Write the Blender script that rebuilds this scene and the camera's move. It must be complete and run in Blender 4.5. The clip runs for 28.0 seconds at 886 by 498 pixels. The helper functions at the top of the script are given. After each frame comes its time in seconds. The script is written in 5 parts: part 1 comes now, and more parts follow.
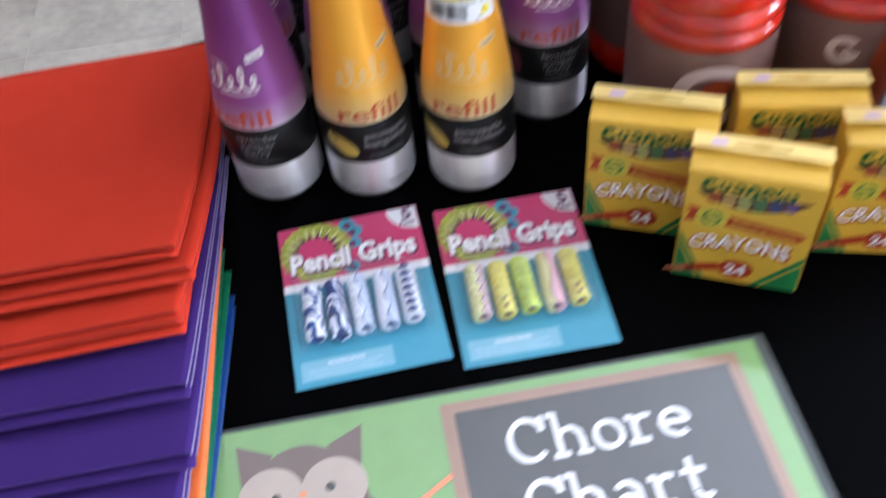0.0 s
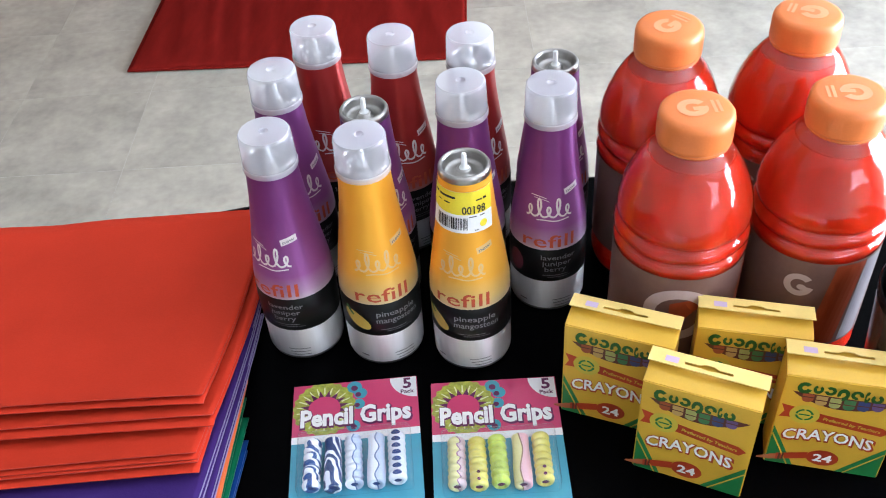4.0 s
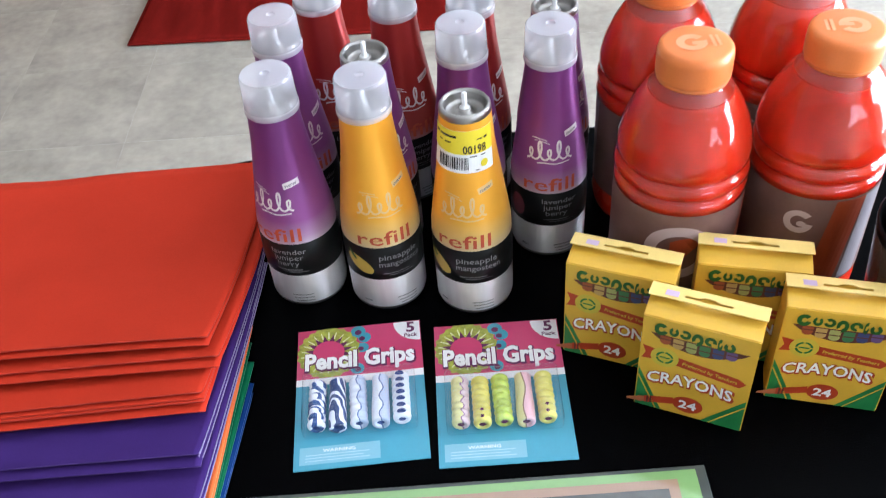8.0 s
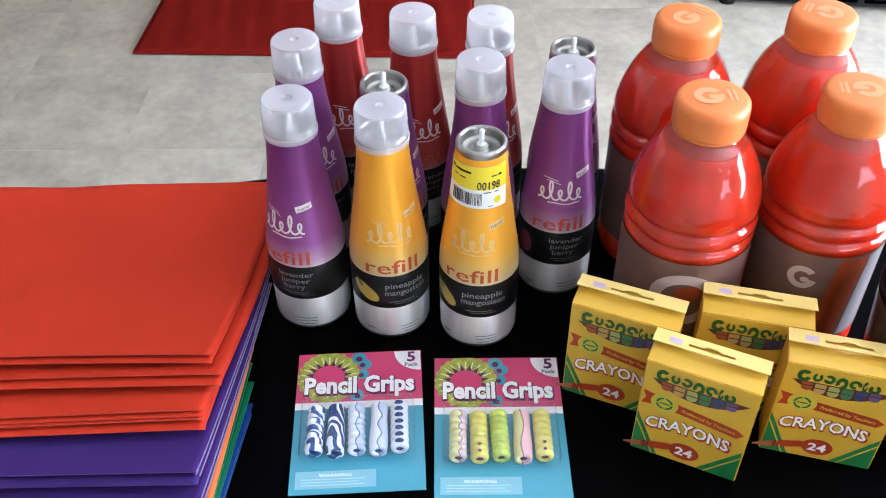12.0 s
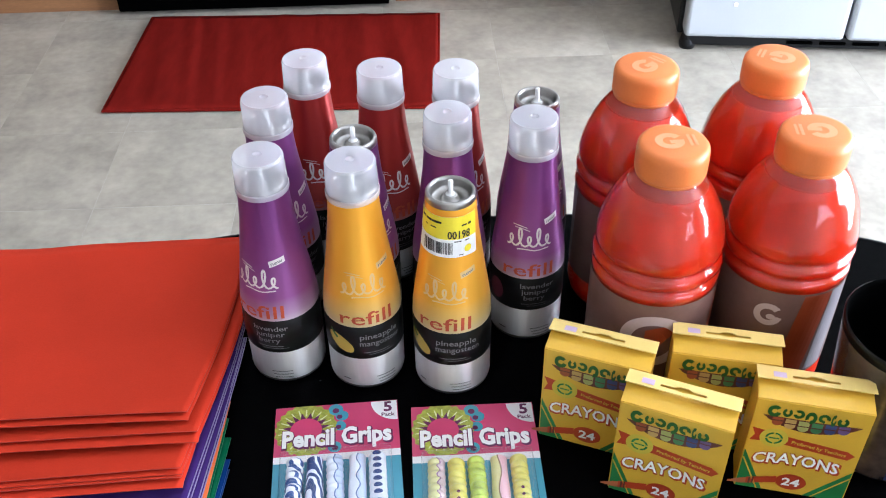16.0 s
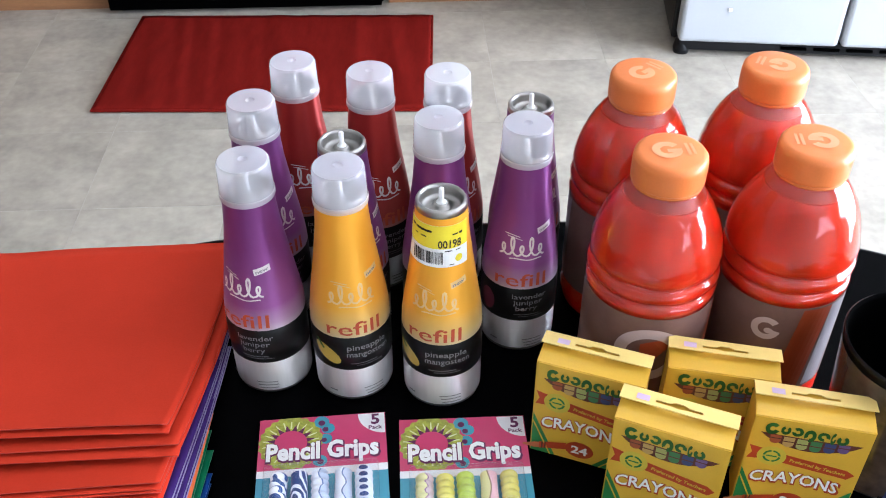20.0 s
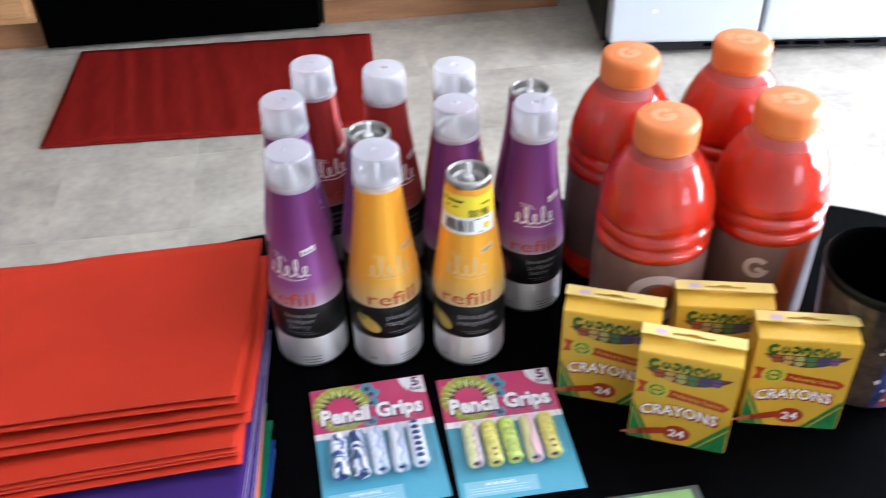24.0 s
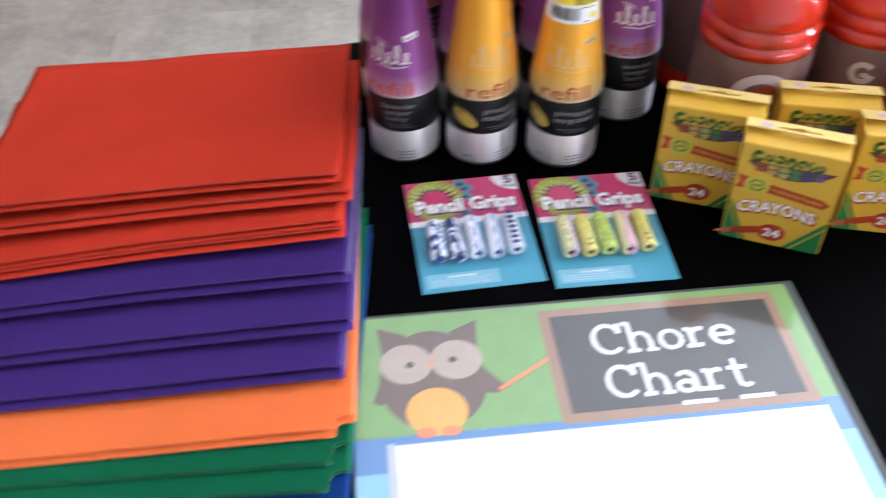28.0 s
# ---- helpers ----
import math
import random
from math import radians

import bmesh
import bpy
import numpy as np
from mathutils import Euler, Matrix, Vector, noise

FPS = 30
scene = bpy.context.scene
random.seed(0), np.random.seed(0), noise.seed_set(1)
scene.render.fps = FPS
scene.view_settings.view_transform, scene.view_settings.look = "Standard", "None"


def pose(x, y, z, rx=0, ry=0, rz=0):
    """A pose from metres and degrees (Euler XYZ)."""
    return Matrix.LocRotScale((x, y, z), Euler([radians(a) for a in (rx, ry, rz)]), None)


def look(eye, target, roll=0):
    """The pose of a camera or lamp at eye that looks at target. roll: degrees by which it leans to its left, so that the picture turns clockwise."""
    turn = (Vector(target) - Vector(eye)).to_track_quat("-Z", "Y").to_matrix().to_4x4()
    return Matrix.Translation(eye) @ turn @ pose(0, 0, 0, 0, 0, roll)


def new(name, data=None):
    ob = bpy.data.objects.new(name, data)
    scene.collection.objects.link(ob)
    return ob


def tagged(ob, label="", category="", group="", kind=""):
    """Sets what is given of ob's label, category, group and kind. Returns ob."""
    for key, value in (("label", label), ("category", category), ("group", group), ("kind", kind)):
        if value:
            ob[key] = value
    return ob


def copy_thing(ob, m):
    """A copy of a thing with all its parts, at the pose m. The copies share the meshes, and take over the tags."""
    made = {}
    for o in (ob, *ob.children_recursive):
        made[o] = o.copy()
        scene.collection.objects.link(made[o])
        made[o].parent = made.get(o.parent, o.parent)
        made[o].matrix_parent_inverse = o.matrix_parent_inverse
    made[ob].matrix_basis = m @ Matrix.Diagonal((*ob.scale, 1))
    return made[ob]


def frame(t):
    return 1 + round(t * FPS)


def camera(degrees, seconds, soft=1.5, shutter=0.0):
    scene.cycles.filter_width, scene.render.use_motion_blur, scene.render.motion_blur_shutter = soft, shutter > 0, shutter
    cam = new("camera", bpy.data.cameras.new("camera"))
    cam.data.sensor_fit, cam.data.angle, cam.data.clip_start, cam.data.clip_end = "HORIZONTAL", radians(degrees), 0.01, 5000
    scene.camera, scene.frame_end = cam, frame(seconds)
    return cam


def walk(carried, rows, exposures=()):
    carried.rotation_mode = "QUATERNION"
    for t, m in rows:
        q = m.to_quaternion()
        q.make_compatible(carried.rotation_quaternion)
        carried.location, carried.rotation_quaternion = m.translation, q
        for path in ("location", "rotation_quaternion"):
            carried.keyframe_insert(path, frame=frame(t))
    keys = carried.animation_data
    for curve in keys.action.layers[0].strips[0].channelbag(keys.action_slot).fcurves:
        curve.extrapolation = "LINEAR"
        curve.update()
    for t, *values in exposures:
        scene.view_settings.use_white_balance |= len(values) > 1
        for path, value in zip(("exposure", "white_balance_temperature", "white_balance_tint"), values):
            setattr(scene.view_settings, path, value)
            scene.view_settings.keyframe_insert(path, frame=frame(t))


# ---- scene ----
SOFT = 1.0
cam = camera(49.88, 28.0, soft=SOFT, shutter=0.8)
# seconds, place in metres, then degrees: yaw to the left, pitch up, lean to the left
PATH = [
    (0, -0.0232, -0.4093, 0.4507, -3.74, -49.93, -6.51),
    (0.5, 0.0212, -0.4195, 0.5063, -3.50, -48.77, -5.37),
    (1, 0.0400, -0.4400, 0.5050, -1.61, -46.30, -5.42),
    (1.5, 0.0300, -0.4258, 0.5192, 1.79, -46.18, -7.07),
    (2, 0.0209, -0.4233, 0.5205, 1.47, -45.05, -5.61),
    (2.5, 0.0274, -0.4302, 0.5344, 2.99, -44.14, -6.42),
    (3, 0.0136, -0.4529, 0.5344, 1.60, -41.74, -4.74),
    (3.5, 0.0231, -0.4419, 0.5405, 1.64, -42.53, -4.68),
    (5.5, 0.0298, -0.4630, 0.5169, 0.54, -41.07, -2.98),
    (6, 0.0272, -0.4651, 0.5341, 1.18, -42.23, -4.05),
    (6.5, 0.0265, -0.4557, 0.5215, 0.43, -42.53, -4.42),
    (7, 0.0283, -0.4600, 0.5239, 1.22, -42.70, -4.96),
    (7.5, 0.0271, -0.4660, 0.5252, 0.77, -43.33, -4.68),
    (8, 0.0261, -0.4658, 0.5204, 1.79, -43.43, -5.17),
    (8.5, 0.0221, -0.4602, 0.5038, 0.45, -44.62, -2.83),
    (9, 0.0207, -0.4588, 0.5055, -0.95, -43.28, -0.62),
    (9.5, 0.0245, -0.4690, 0.5205, -1.11, -43.29, -1.45),
    (10, 0.0207, -0.4730, 0.5288, -0.34, -41.62, -2.78),
    (10.5, 0.0138, -0.4731, 0.5272, 0.47, -41.01, -2.97),
    (11, 0.0197, -0.4788, 0.5312, 0.09, -41.01, -1.81),
    (11.5, 0.0180, -0.4720, 0.5294, -2.26, -41.99, 1.02),
    (12, 0.0112, -0.4658, 0.5287, 0.54, -42.00, -0.71),
    (12.5, 0.0144, -0.4612, 0.5272, 0.35, -41.88, -1.32),
    (14.5, 0.0082, -0.4752, 0.5304, -0.12, -41.70, -0.89),
    (15, 0.0077, -0.4749, 0.5353, -1.42, -39.93, -0.40),
    (15.5, 0.0087, -0.4750, 0.5391, -1.64, -38.86, -0.36),
    (16, 0.0119, -0.4723, 0.5355, -1.65, -39.15, -1.11),
    (16.5, 0.0115, -0.4703, 0.5338, -1.38, -39.46, -1.89),
    (17, 0.0113, -0.4651, 0.5323, -0.86, -39.80, -1.80),
    (17.5, 0.0108, -0.4667, 0.5319, -2.67, -39.92, 1.07),
    (18, 0.0098, -0.4765, 0.5381, -1.94, -38.62, -0.09),
    (18.5, 0.0087, -0.4710, 0.5334, -1.74, -39.03, 0.11),
    (19, 0.0112, -0.4671, 0.5325, -2.27, -39.33, -0.65),
    (19.5, 0.0101, -0.4572, 0.5305, -2.46, -39.16, -0.16),
    (20, 0.0133, -0.4553, 0.5280, -2.31, -39.04, -0.21),
    (20.5, 0.0157, -0.4688, 0.5332, -1.83, -38.22, -0.37),
    (21, 0.0098, -0.4836, 0.5350, -0.11, -38.36, -1.77),
    (21.5, 0.0035, -0.4798, 0.5480, -4.85, -39.19, -2.15),
    (23.5, -0.0560, -0.5220, 0.5540, -10.63, -37.69, 0.30),
    (23.6, -0.0550, -0.5230, 0.5530, -10.78, -37.42, 0.30),
    (24, -0.0635, -0.5285, 0.5462, -7.64, -37.83, -1.28),
    (24.5, -0.0881, -0.5216, 0.5384, -5.11, -38.00, -1.89),
    (25, -0.1348, -0.5646, 0.5294, -3.58, -39.35, -2.29),
    (25.5, -0.1602, -0.5618, 0.5075, -3.93, -42.08, 0.11),
    (26, -0.1632, -0.5751, 0.4967, -5.94, -42.12, 1.42),
    (26.5, -0.1737, -0.6001, 0.4909, -5.08, -42.32, 2.53),
    (27, -0.1736, -0.6154, 0.4969, -1.21, -42.44, 0.82),
    (27.2, -0.1599, -0.6105, 0.4922, -1.37, -43.93, 0.76),
    (27.5, -0.1553, -0.6059, 0.4841, -1.82, -43.36, 0.16),
    (28, -0.1201, -0.5759, 0.4893, -5.03, -43.99, -0.74),
]
EXPOSURES = [(t, e, kelvin, tint) for t, e, kelvin, tint in ((0, 0.07, 5550, 19), (1, 0.11, 5680, 15), (3, 0.19, 5700, 13), (12, 0.19, 5700, 13), (21.5, 0.18, 5700, 15), (24, 0.20, 5720, 16), (25, 0.19, 5720, 16), (27, 0.16, 5800, 19), (28, 0.10, 5760, 19))]
walk(cam, [(t, pose(x, y, z, 90 + pitch, 0, yaw) @ pose(0, 0, 0, 0, 0, lean)) for t, x, y, z, yaw, pitch, lean in PATH], EXPOSURES)

# ---------------------------------------------------------------- room numbers
FLOOR = -0.75
CEIL = 1.68
X0, X1, Y0, Y1 = -4.6, 3.2, -2.3, 2.92

# ---------------------------------------------------------------- light
world = bpy.data.worlds.new("daylight")
scene.world = world
world.use_nodes = True
wn = world.node_tree.nodes
sky = wn.new("ShaderNodeTexSky")
sky.sky_type = "NISHITA"
sky.sun_disc = False
sky.sun_elevation, sky.sun_rotation = radians(70), radians(101)
wn["Background"].inputs["Strength"].default_value = 0.12
world.node_tree.links.new(sky.outputs["Color"], wn["Background"].inputs["Color"])


def window_light(name, eye, target, wide, high, power, colour):
    lamp = bpy.data.lights.new(name, "AREA")
    lamp.shape, lamp.size, lamp.size_y, lamp.energy, lamp.color = "RECTANGLE", wide, high, power, colour
    ob = new(name, lamp)
    ob.matrix_world = look(eye, target)
    return ob


window_light("window_light_side", (X1 + 0.135, 0.3, 0.30), (0, 0.3, 0.30), 2.48, 1.94, 475, (0.92, 0.97, 1.0))
# Added fill for the fronts, set in an opening out of view.
window_light("rear_fill_light", (1.8, Y0 + 0.02, 0.75), (1.8, 0, 0.75), 1.3, 1.1, 17, (0.94, 0.97, 1.0))
sun = new("sun", bpy.data.lights.new("sun", "SUN"))
sun.data.energy, sun.data.angle, sun.data.color = 2.0, radians(0.6), (1.0, 0.95, 0.88)
sun.matrix_world = look((1.785, -0.343, 5.0), (0, 0, 0))


# ---------------------------------------------------------------- materials
def surface(name, base, rough=0.5, metal=0.0, vary=0.12, scale=30.0, bump=0.0, fine=300.0, coat=0.0, stretch=(1, 1, 1), dark=None, spec=0.5):
    """A principled surface with two sizes of mottling and a fine relief."""
    m = bpy.data.materials.new(name)
    m.use_nodes = True
    n, link = m.node_tree.nodes, m.node_tree.links.new
    b = n["Principled BSDF"]
    b.inputs["Roughness"].default_value = rough
    b.inputs["Metallic"].default_value = metal
    b.inputs["Specular IOR Level"].default_value = spec
    b.inputs["Coat Weight"].default_value = coat
    b.inputs["Coat Roughness"].default_value = 0.08
    tc, mp = n.new("ShaderNodeTexCoord"), n.new("ShaderNodeMapping")
    mp.inputs["Scale"].default_value = stretch
    link(tc.outputs["Object"], mp.inputs["Vector"])
    big, small = n.new("ShaderNodeTexNoise"), n.new("ShaderNodeTexNoise")
    big.inputs["Scale"].default_value, small.inputs["Scale"].default_value = scale, fine
    big.inputs["Detail"].default_value, small.inputs["Detail"].default_value = 4, 3
    link(mp.outputs["Vector"], big.inputs["Vector"])
    link(mp.outputs["Vector"], small.inputs["Vector"])
    mean = n.new("ShaderNodeMath")
    mean.operation = "MULTIPLY_ADD"
    mean.inputs[1].default_value, mean.inputs[2].default_value = 0.35, 0.0
    link(small.outputs["Fac"], mean.inputs[0])
    add = n.new("ShaderNodeMath")
    add.operation = "MULTIPLY_ADD"
    add.inputs[1].default_value = 0.65
    link(big.outputs["Fac"], add.inputs[0])
    link(mean.outputs[0], add.inputs[2])
    ramp = n.new("ShaderNodeValToRGB")
    ramp.color_ramp.elements[0].position, ramp.color_ramp.elements[1].position = 0.32, 0.68
    low = dark or tuple(c * (1 - vary) for c in base)
    ramp.color_ramp.elements[0].color = (*low, 1)
    ramp.color_ramp.elements[1].color = (*(min(1, c * (1 + vary * 0.6)) for c in base), 1)
    link(add.outputs[0], ramp.inputs["Fac"])
    link(ramp.outputs["Color"], b.inputs["Base Color"])
    if bump:
        bp = n.new("ShaderNodeBump")
        bp.inputs["Strength"].default_value, bp.inputs["Distance"].default_value = bump, 0.001
        link(small.outputs["Fac"], bp.inputs["Height"])
        link(bp.outputs["Normal"], b.inputs["Normal"])
    return m


def brushed(m, amount=0.9):
    """Brush lines that run round the tin, so that a highlight stretches up and down it."""
    n = m.node_tree.nodes
    way = n.new("ShaderNodeTangent")
    way.direction_type, way.axis = "RADIAL", "Z"
    m.node_tree.links.new(way.outputs[0], n["Principled BSDF"].inputs["Tangent"])
    n["Principled BSDF"].inputs["Anisotropic"].default_value = amount
    n["Principled BSDF"].inputs["Anisotropic Rotation"].default_value = 0.25


def graded(name, stops, rough, metal=0.0, coat=0.06):
    """A printed sleeve whose ink fades with height. stops: (height in metres, colour)."""
    m = surface(name, (0.5, 0.5, 0.5), rough, metal, coat=coat, bump=0.05, fine=900, spec=0.35)
    n, link = m.node_tree.nodes, m.node_tree.links.new
    b = n["Principled BSDF"]
    tc, sep, rng, ramp = n.new("ShaderNodeTexCoord"), n.new("ShaderNodeSeparateXYZ"), n.new("ShaderNodeMapRange"), n.new("ShaderNodeValToRGB")
    link(tc.outputs["Object"], sep.inputs[0])
    link(sep.outputs["Z"], rng.inputs["Value"])
    rng.inputs["From Min"].default_value, rng.inputs["From Max"].default_value = 0.0, 0.2
    link(rng.outputs[0], ramp.inputs["Fac"])
    ramp.color_ramp.elements.remove(ramp.color_ramp.elements[0])
    for k, (h, c) in enumerate(stops):
        e = ramp.color_ramp.elements[0] if k == 0 else ramp.color_ramp.elements.new(h / 0.2)
        e.position, e.color = h / 0.2, (*c, 1)
    link(ramp.outputs["Color"], b.inputs["Base Color"])
    brushed(m)
    return m


def clear(name, tint, cloud, rough=0.2, milk=(0.9, 0.9, 0.92), through_milk=0.0, gloss=0.96, face=0.04, ripple=0.0):
    """Thin clear or frosted plastic: part of the light goes straight through, the rest meets a milky glossy skin."""
    m = bpy.data.materials.new(name)
    m.use_nodes = True
    n, link = m.node_tree.nodes, m.node_tree.links.new
    b, out = n["Principled BSDF"], n["Material Output"]
    b.inputs["Base Color"].default_value = (*milk, 1)
    b.inputs["Roughness"].default_value = rough
    noise_tex = n.new("ShaderNodeTexNoise")
    noise_tex.inputs["Scale"].default_value = 120
    rough_rng = n.new("ShaderNodeMapRange")
    rough_rng.inputs["To Min"].default_value, rough_rng.inputs["To Max"].default_value = rough * 0.7, rough * 1.4
    link(noise_tex.outputs["Fac"], rough_rng.inputs["Value"])
    link(rough_rng.outputs[0], b.inputs["Roughness"])
    tr, mix = n.new("ShaderNodeBsdfTransparent"), n.new("ShaderNodeMixShader")
    tr.inputs["Color"].default_value = (*tint, 1)
    mix.inputs["Fac"].default_value = cloud
    link(tr.outputs[0], mix.inputs[1])
    skin = b
    if through_milk:
        tl, skin = n.new("ShaderNodeBsdfTranslucent"), n.new("ShaderNodeMixShader")
        tl.inputs["Color"].default_value = (*milk, 1)
        skin.inputs["Fac"].default_value = through_milk
        link(b.outputs[0], skin.inputs[1])
        link(tl.outputs[0], skin.inputs[2])
    link(skin.outputs[0], mix.inputs[2])
    gl, fr, mix2 = n.new("ShaderNodeBsdfGlossy"), n.new("ShaderNodeLayerWeight"), n.new("ShaderNodeMixShader")
    gl.inputs["Roughness"].default_value = rough * 0.5
    fr.inputs["Blend"].default_value = 0.5
    if ripple:
        dents, bend = n.new("ShaderNodeTexNoise"), n.new("ShaderNodeBump")
        dents.inputs["Scale"].default_value, dents.inputs["Detail"].default_value = 42, 1
        bend.inputs["Strength"].default_value, bend.inputs["Distance"].default_value = ripple, 0.004
        coords = n.new("ShaderNodeTexCoord")
        link(coords.outputs["Object"], dents.inputs["Vector"])
        link(dents.outputs["Fac"], bend.inputs["Height"])
        link(bend.outputs["Normal"], gl.inputs["Normal"])
    power, share = n.new("ShaderNodeMath"), n.new("ShaderNodeMath")
    power.operation, share.operation = "POWER", "MULTIPLY_ADD"
    power.inputs[1].default_value, share.inputs[1].default_value, share.inputs[2].default_value = 5.0, gloss, face * gloss
    link(fr.outputs["Facing"], power.inputs[0])
    link(power.outputs[0], share.inputs[0])
    link(share.outputs[0], mix2.inputs["Fac"])
    link(mix.outputs[0], mix2.inputs[1])
    link(gl.outputs[0], mix2.inputs[2])
    link(mix2.outputs[0], out.inputs["Surface"])
    return m


def juice(name, colour):
    """Cloudy sports drink: light goes in, scatters and comes out redder."""
    # Upright mottling puts the uneven light of refraction into the colour.
    m = surface(name, colour, 0.3, vary=0.4, scale=30, fine=70, spec=0.04, stretch=(1, 1, 0.35))
    b = m.node_tree.nodes["Principled BSDF"]
    b.inputs["Subsurface Weight"].default_value = 1.0
    b.inputs["Subsurface Radius"].default_value = (1.0, 0.16, 0.07)
    b.inputs["Subsurface Scale"].default_value = 0.015
    b.inputs["Transmission Weight"].default_value, b.inputs["IOR"].default_value = 0.2, 1.34
    return m


def plain(name, colour, rough=0.45, metal=0.0, coat=0.0):
    """Printed ink or moulded plastic in one colour, with faint unevenness."""
    return surface(name, colour, rough, metal, vary=0.06, scale=60, bump=0.03, fine=700, coat=coat)


def crisp(*given, cut=0.465, **more):
    """The same with hard-edged winding streaks, as of two rubbers pressed together."""
    m = surface(*given, **more)
    n, link = m.node_tree.nodes, m.node_tree.links.new
    wave, coords = n.new("ShaderNodeTexWave"), next(k for k in n if k.type == "MAPPING")
    wave.wave_type, wave.bands_direction = "BANDS", "DIAGONAL"
    wave.inputs["Scale"].default_value = more.get("scale", 100) * 0.33
    wave.inputs["Distortion"].default_value, wave.inputs["Detail"].default_value, wave.inputs["Detail Scale"].default_value = 8.0, 1.2, 1.3
    link(coords.outputs["Vector"], wave.inputs["Vector"])
    for node in n:
        if node.type == "VALTORGB":
            link(wave.outputs["Fac"], node.inputs["Fac"])
            node.color_ramp.elements[0].position, node.color_ramp.elements[1].position = cut, cut + 0.05
    return m


def halved(name, one, two, line, x, swing, pace):
    """Rubber of two colours that meet along a winding darker seam."""
    m = surface(name, one, 0.3, vary=0.1)
    n, link = m.node_tree.nodes, m.node_tree.links.new
    tc, sep, ramp = n.new("ShaderNodeTexCoord"), n.new("ShaderNodeSeparateXYZ"), n.new("ShaderNodeValToRGB")
    link(tc.outputs["Object"], sep.inputs[0])
    turn, wave, side, rng = (n.new("ShaderNodeMath") for _ in range(4))
    for node, kind, by, plus in ((turn, "MULTIPLY", pace, 0), (wave, "SINE", 0, 0), (side, "MULTIPLY_ADD", swing, 0), (rng, "MULTIPLY_ADD", 80.0, 0.5 - 80.0 * x)):
        node.operation = kind
        node.inputs[1].default_value, node.inputs[2].default_value = by, plus
    link(sep.outputs["Z"], turn.inputs[0])
    link(turn.outputs[0], wave.inputs[0])
    link(wave.outputs[0], side.inputs[0])
    link(sep.outputs["X"], side.inputs[2])
    link(side.outputs[0], rng.inputs[0])
    ramp.color_ramp.interpolation = "CONSTANT"
    ramp.color_ramp.elements[0].color, ramp.color_ramp.elements[1].color = (*one, 1), (*two, 1)
    ramp.color_ramp.elements[1].position = 0.54
    seam = ramp.color_ramp.elements.new(0.465)
    seam.color = (*line, 1)
    link(rng.outputs[0], ramp.inputs["Fac"])
    link(ramp.outputs["Color"], n["Principled BSDF"].inputs["Base Color"])
    return m


M = {}
M["table"] = surface("black_table_laminate", (0.0007, 0.0007, 0.0009), 0.42, vary=0.5, scale=60, bump=0.2, fine=900, spec=0.018)
M["floor"] = surface("vinyl_tile", (0.37, 0.334, 0.278), 0.42, vary=0.30, scale=7.0, bump=0.05, fine=42, spec=0.3)
tile_nodes, tile_link = M["floor"].node_tree.nodes, M["floor"].node_tree.links.new
tile_info, tile_shift = tile_nodes.new("ShaderNodeObjectInfo"), tile_nodes.new("ShaderNodeMath")
tile_shift.operation = "MULTIPLY"
tile_shift.inputs[1].default_value = 37.0
tile_link(tile_info.outputs["Random"], tile_shift.inputs[0])
tile_link(tile_shift.outputs[0], next(k for k in tile_nodes if k.type == "MAPPING").inputs["Location"])
M["joint"] = surface("tile_joint", (0.41, 0.375, 0.32), 0.6, vary=0.4, scale=5)
M["wall"] = surface("wall_paint", (0.45, 0.425, 0.375), 0.8, vary=0.05, scale=3, bump=0.1, fine=200)
M["ceiling"] = surface("ceiling_paint", (0.8, 0.8, 0.78), 0.9, vary=0.03, scale=3, bump=0.2, fine=150)
M["wood"] = surface("oak_cabinet", (0.42, 0.22, 0.09), 0.4, vary=0.35, scale=6, bump=0.1, fine=60, stretch=(1, 1, 8))
M["wood_dark"] = surface("oak_toe_board", (0.26, 0.12, 0.05), 0.5, vary=0.3, scale=6, bump=0.1, fine=60, stretch=(1, 8, 8))
M["range"] = surface("black_enamel", (0.0005, 0.0005, 0.0005), 0.7, vary=0.2, spec=0.005)
M["white_metal"] = surface("white_enamel", (0.36, 0.375, 0.39), 0.4, vary=0.03, scale=5, bump=0.05, fine=150)
M["black_plastic"] = surface("black_plastic", (0.006, 0.006, 0.007), 0.4, vary=0.2, spec=0.25)
M["rug"] = surface("red_woven_rug", (0.150, 0.008, 0.0055), 0.95, vary=0.2, scale=9, bump=0.5, fine=180, stretch=(4, 1, 1), spec=0.03)
M["rug_edge"] = surface("rug_binding", (0.15, 0.008, 0.0052), 0.95, vary=0.2, bump=0.6, spec=0.03)
M["silver"] = surface("brushed_tin", (0.97, 0.955, 0.96), 0.42, 0.75, vary=0.1, scale=40, bump=0.1, fine=300, stretch=(1, 1, 0.1))
brushed(M["silver"])
M["steel"] = surface("valve_cup_steel", (0.36, 0.345, 0.33), 0.30, 0.95, vary=0.15)
M["white_plastic"] = plain("white_plastic", (0.8, 0.8, 0.8), 0.4)
M["cap"] = clear("frosted_cap", (1, 1, 1), 0.38, 0.35, (0.87, 0.87, 0.93), 0.5, 0.7, 0.06)
M["cap_top"] = clear("frosted_cap_top", (1, 1, 1), 0.57, 0.4, (0.88, 0.88, 0.95), 0.5, 0.5)
M["cap_flange"] = clear("frosted_cap_flange", (1, 1, 1), 0.6, 0.4, (0.88, 0.87, 0.92), 0.4, 0.5)
M["band"] = surface("black_band_ink", (0.006, 0.006, 0.006), 0.35, vary=0.2, spec=0.3)
